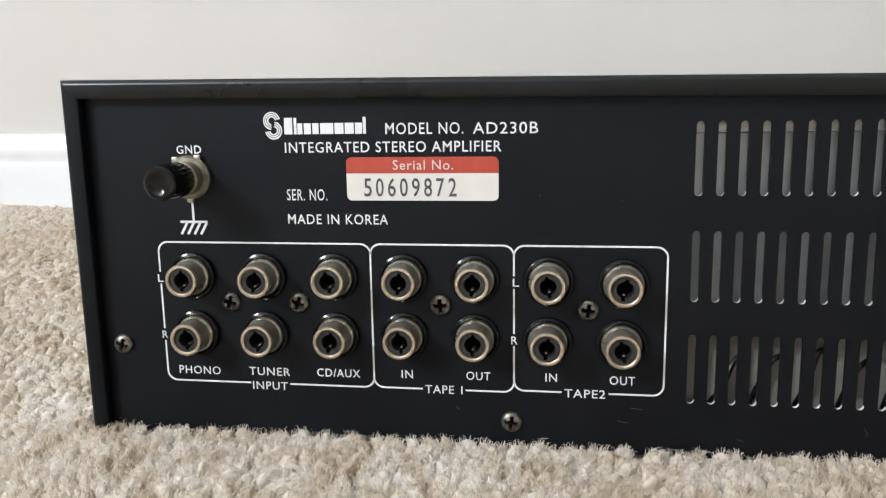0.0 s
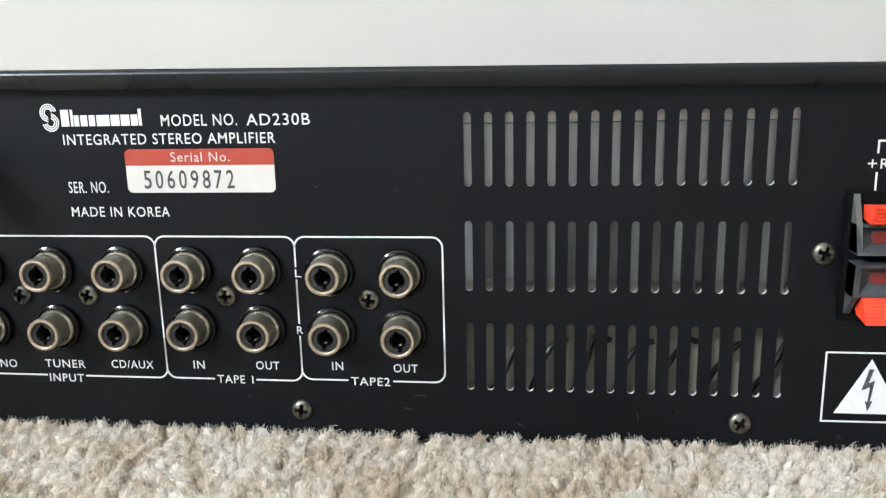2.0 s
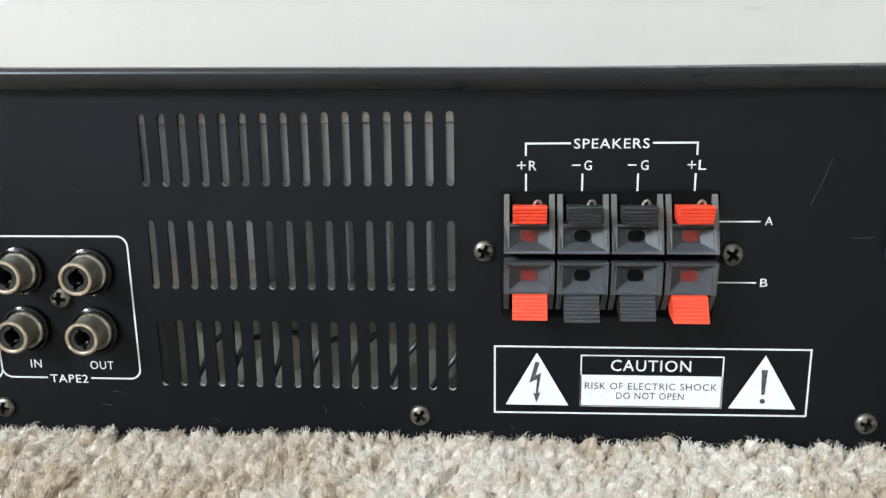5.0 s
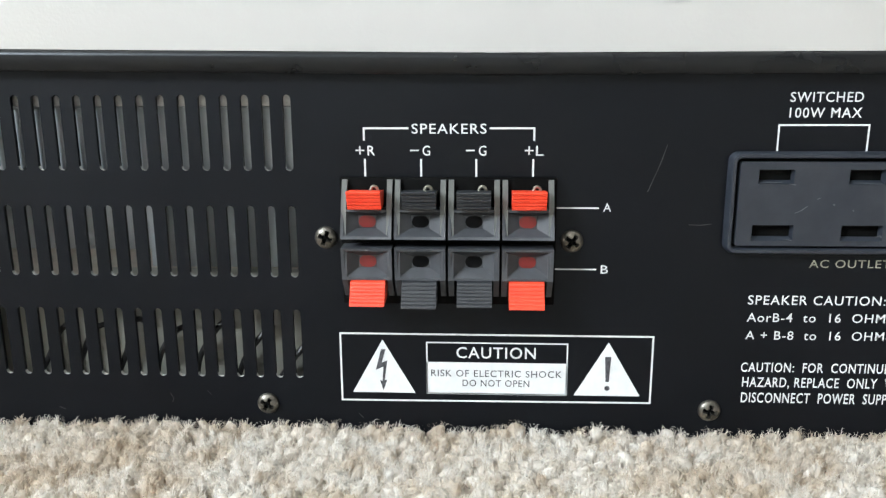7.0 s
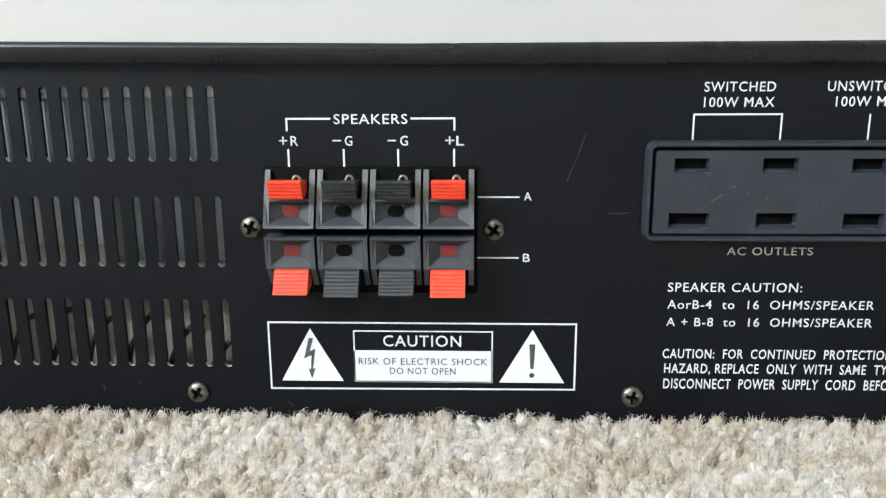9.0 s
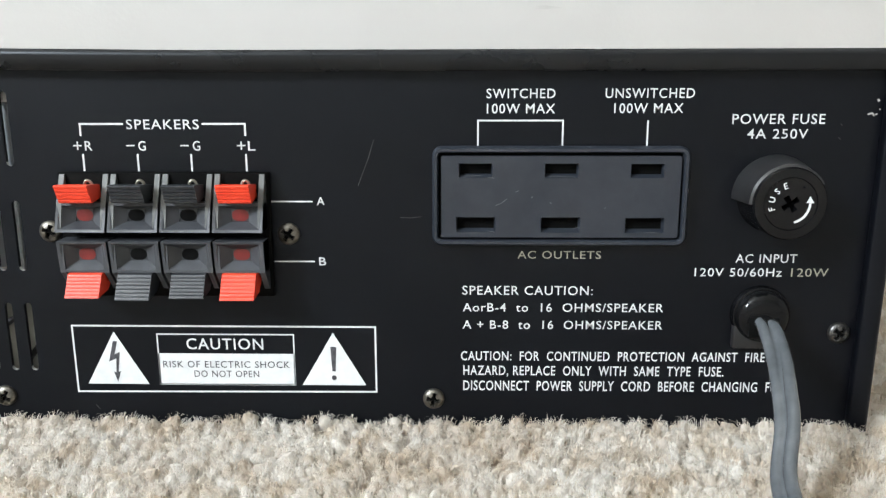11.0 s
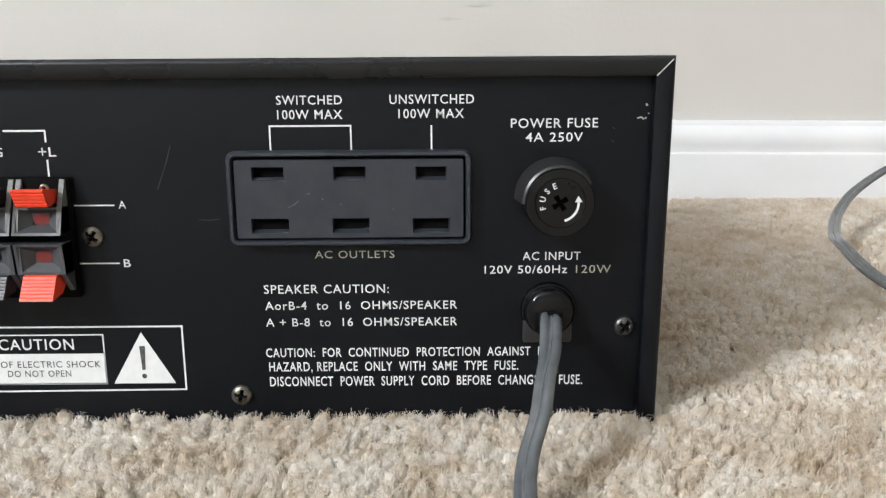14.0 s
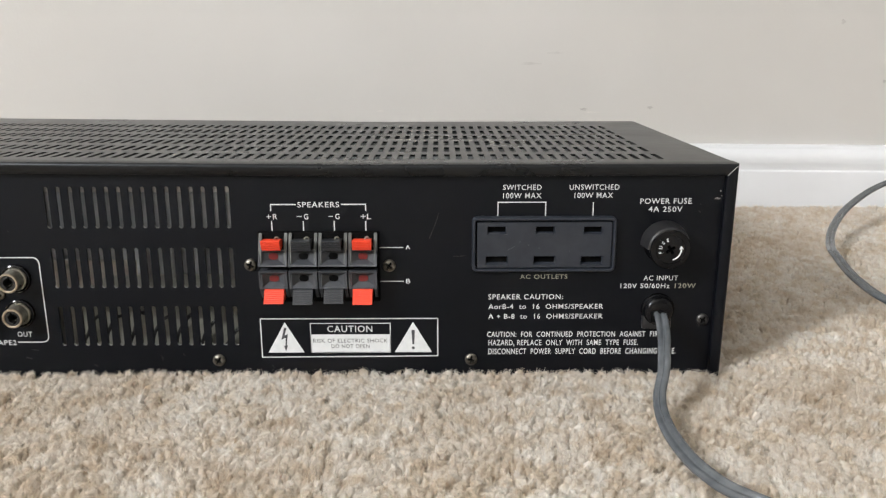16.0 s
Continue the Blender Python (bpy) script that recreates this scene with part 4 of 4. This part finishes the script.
gf = [(j * gx_n + i, j * gx_n + i + 1, (j + 1) * gx_n + i + 1, (j + 1) * gx_n + i) for j in range(gy_n - 1) for i in range(gx_n - 1)]
floor = tagged(new("floor", mesh_of("floor", gv.tolist(), gf, M_BACKING, 180, 1.0)), "floor under the beige carpet", "floor", kind="structure")


def pile(name, x0, x1, y0, y1, pitch, fibres, width, seed, keep, dome):
    """Cut-pile yarn ends: every tuft is a bundle of curling fibres."""
    r = np.random.default_rng(seed)
    nx, ny = int((x1 - x0) / pitch), int((y1 - y0) / pitch)
    cx, cy = np.meshgrid(np.arange(nx), np.arange(ny))
    px = x0 + (cx + 0.5 * (cy % 2)).ravel() * pitch + r.normal(0, pitch * 0.22, nx * ny)
    py = y0 + cy.ravel() * pitch + r.normal(0, pitch * 0.22, nx * ny)
    ok = keep(px, py)
    px, py = px[ok], py[ok]
    n = len(px)
    top = carpet_rise(px, py) + r.normal(0, 0.00042, n)
    lean = r.normal(0, 0.0008, (n, 2)) + np.stack([0.0006 * np.sin(px * 61 + py * 23), 0.0006 * np.cos(py * 53 - px * 31)], 1)
    twist = r.uniform(0, 6.28, n)
    R = pitch * 0.64 * (1 + 0.16 * r.normal(0, 1, (n, 1)))
    # rounded yarn end: an uneven dome
    A, B = dome
    ph = np.arange(A)[None, :] * (6.283 / A) + twist[:, None]
    squash = 1 + 0.28 * np.sin(2 * ph + twist[:, None] * 3) + 0.10 * r.normal(0, 1, (n, A))
    D = np.zeros((n, B, A, 3))
    prof = [(0.85, 0.0044), (0.90, 0.0022), (0.52, 0.0009)]
    for k, (fr, fz) in enumerate(prof):
        sway = 1 - fz / 0.0044
        D[:, k, :, 0] = px[:, None] + lean[:, 0, None] * sway + R * fr * squash * np.cos(ph + 0.5 * k)
        D[:, k, :, 1] = py[:, None] + lean[:, 1, None] * sway + R * fr * squash * np.sin(ph + 0.5 * k)
        D[:, k, :, 2] = top[:, None] - 0.0004 - fz + 0.00018 * r.normal(0, 1, (n, A))
    cap = np.stack([px + lean[:, 0], py + lean[:, 1], top - 0.0010], -1)[:, None, :]
    V1 = np.concatenate([D.reshape(n, B * A, 3), cap], 1)
    ring = np.array([[k * A + i, k * A + (i + 1) % A, (k + 1) * A + (i + 1) % A, (k + 1) * A + i] for k in range(B - 1) for i in range(A)])
    lid = np.array([[(B - 1) * A + i, (B - 1) * A + (i + 1) % A, B * A] for i in range(A)])
    off = (np.arange(n) * (B * A + 1))[:, None, None]
    Q1, T1 = (off + ring[None]).reshape(-1), (off + lid[None]).reshape(-1)
    # loose fibres that stand out of it and splay at their tips
    F = fibres
    q = np.sqrt((np.arange(F)[None, :] + r.uniform(0, 1, (n, F))) / F)
    ang = twist[:, None] + np.arange(F)[None, :] * 2.39996 + r.normal(0, 0.3, (n, F))
    tip = top[:, None] - 0.0001 - 0.0019 * q ** 2.2 + np.abs(r.normal(0, 0.0003, (n, F)))
    bend = ang + r.normal(0, 1.1, (n, F))
    curl = bend + r.normal(0, 1.3, (n, F))
    hook = pitch * (0.10 + 0.34 * r.uniform(0, 1, (n, F)))
    S = 4
    V = np.zeros((n, F, S, 2, 3))
    for s, (fr, fz, fb, fc, wk, sw) in enumerate(((0.82, 0.0021, 0.0, 0.0, 1.0, 0.6), (1.0, 0.0007, 0.3, 0.0, 1.0, 0.9), (1.0, 0.0, 0.6, 0.35, 0.8, 1.0), (1.0, 0.00015, 0.6, 0.95, 0.4, 1.0))):
        x = px[:, None] + lean[:, 0, None] * sw + R * q * fr * np.cos(ang) + hook * (np.cos(bend) * fb + np.cos(curl) * fc)
        y = py[:, None] + lean[:, 1, None] * sw + R * q * fr * np.sin(ang) + hook * (np.sin(bend) * fb + np.sin(curl) * fc)
        wa = (bend if s < 2 else curl) + 1.57
        V[:, :, s, 0] = np.stack([x - width * wk * np.cos(wa), y - width * wk * np.sin(wa), tip - fz], -1)
        V[:, :, s, 1] = np.stack([x + width * wk * np.cos(wa), y + width * wk * np.sin(wa), tip - fz + width * wk * 0.5], -1)
    V2 = V.reshape(-1, 3)
    m = n * F
    Q2 = ((np.arange(m) * S * 2)[:, None, None] + (np.arange(S - 1) * 2)[None, :, None] + np.array([0, 1, 3, 2])[None, None, :]).reshape(-1) + n * (B * A + 1)
    allv = np.concatenate([V1.reshape(-1, 3), V2]).astype(np.float32)
    quads = np.concatenate([Q1, Q2])
    loops = np.concatenate([quads, T1]).astype(np.int32)
    nq, nt3 = len(quads) // 4, len(T1) // 3
    starts = np.concatenate([np.arange(nq) * 4, nq * 4 + np.arange(nt3) * 3]).astype(np.int32)
    me = bpy.data.meshes.new(name)
    me.vertices.add(len(allv))
    me.vertices.foreach_set("co", allv.ravel())
    me.loops.add(len(loops))
    me.loops.foreach_set("vertex_index", loops)
    me.polygons.add(len(starts))
    me.polygons.foreach_set("loop_start", starts)
    me.polygons.foreach_set("use_smooth", np.ones(len(starts), dtype=bool))
    me.materials.append(M_CARPET)
    me.update(calc_edges=True)
    return new(name, me)


def outside_amp(x, y):
    return ~((x > -0.2175) & (x < 0.2195) & (y > 0.0) & (y < 0.184))


FINE = ((-0.29, -0.07, -0.060, 0.004), (-0.07, 0.32, -0.135, 0.004), (0.2195, 0.62, 0.004, 0.302), (-0.62, -0.2175, 0.004, 0.302), (0.32, 0.62, -0.135, 0.004), (-0.40, -0.29, -0.135, 0.004), (-0.29, -0.07, -0.135, -0.060))


def beyond(x, y):
    ok = outside_amp(x, y)
    for x0, x1, y0, y1 in FINE:
        ok &= ~((x > x0) & (x < x1) & (y > y0) & (y < y1))
    return ok


LABEL = "beige twisted cut-pile carpet"
for seed, (rect, pitch, fibres, width, dome, keep) in enumerate((
        (FINE[0], 0.0031, 36, 0.00008, (7, 3), outside_amp),
        (FINE[1], 0.0031, 36, 0.00008, (7, 3), outside_amp),
        (FINE[2], 0.0034, 14, 0.00012, (7, 3), outside_amp),
        (FINE[3], 0.0043, 11, 0.00016, (7, 3), outside_amp),
        (FINE[4], 0.0042, 14, 0.00015, (7, 3), outside_amp),
        (FINE[5], 0.0050, 10, 0.00018, (7, 3), outside_amp),
        (FINE[6], 0.0046, 10, 0.00018, (7, 3), outside_amp),
        ((-0.9, 1.1, -0.75, 0.30), 0.0180, 3, 0.0007, (6, 3), beyond))):
    tagged(pile("carpet_pile", *rect, pitch, fibres, width, 3 + seed, keep, dome), LABEL, "carpet", kind="stuff")
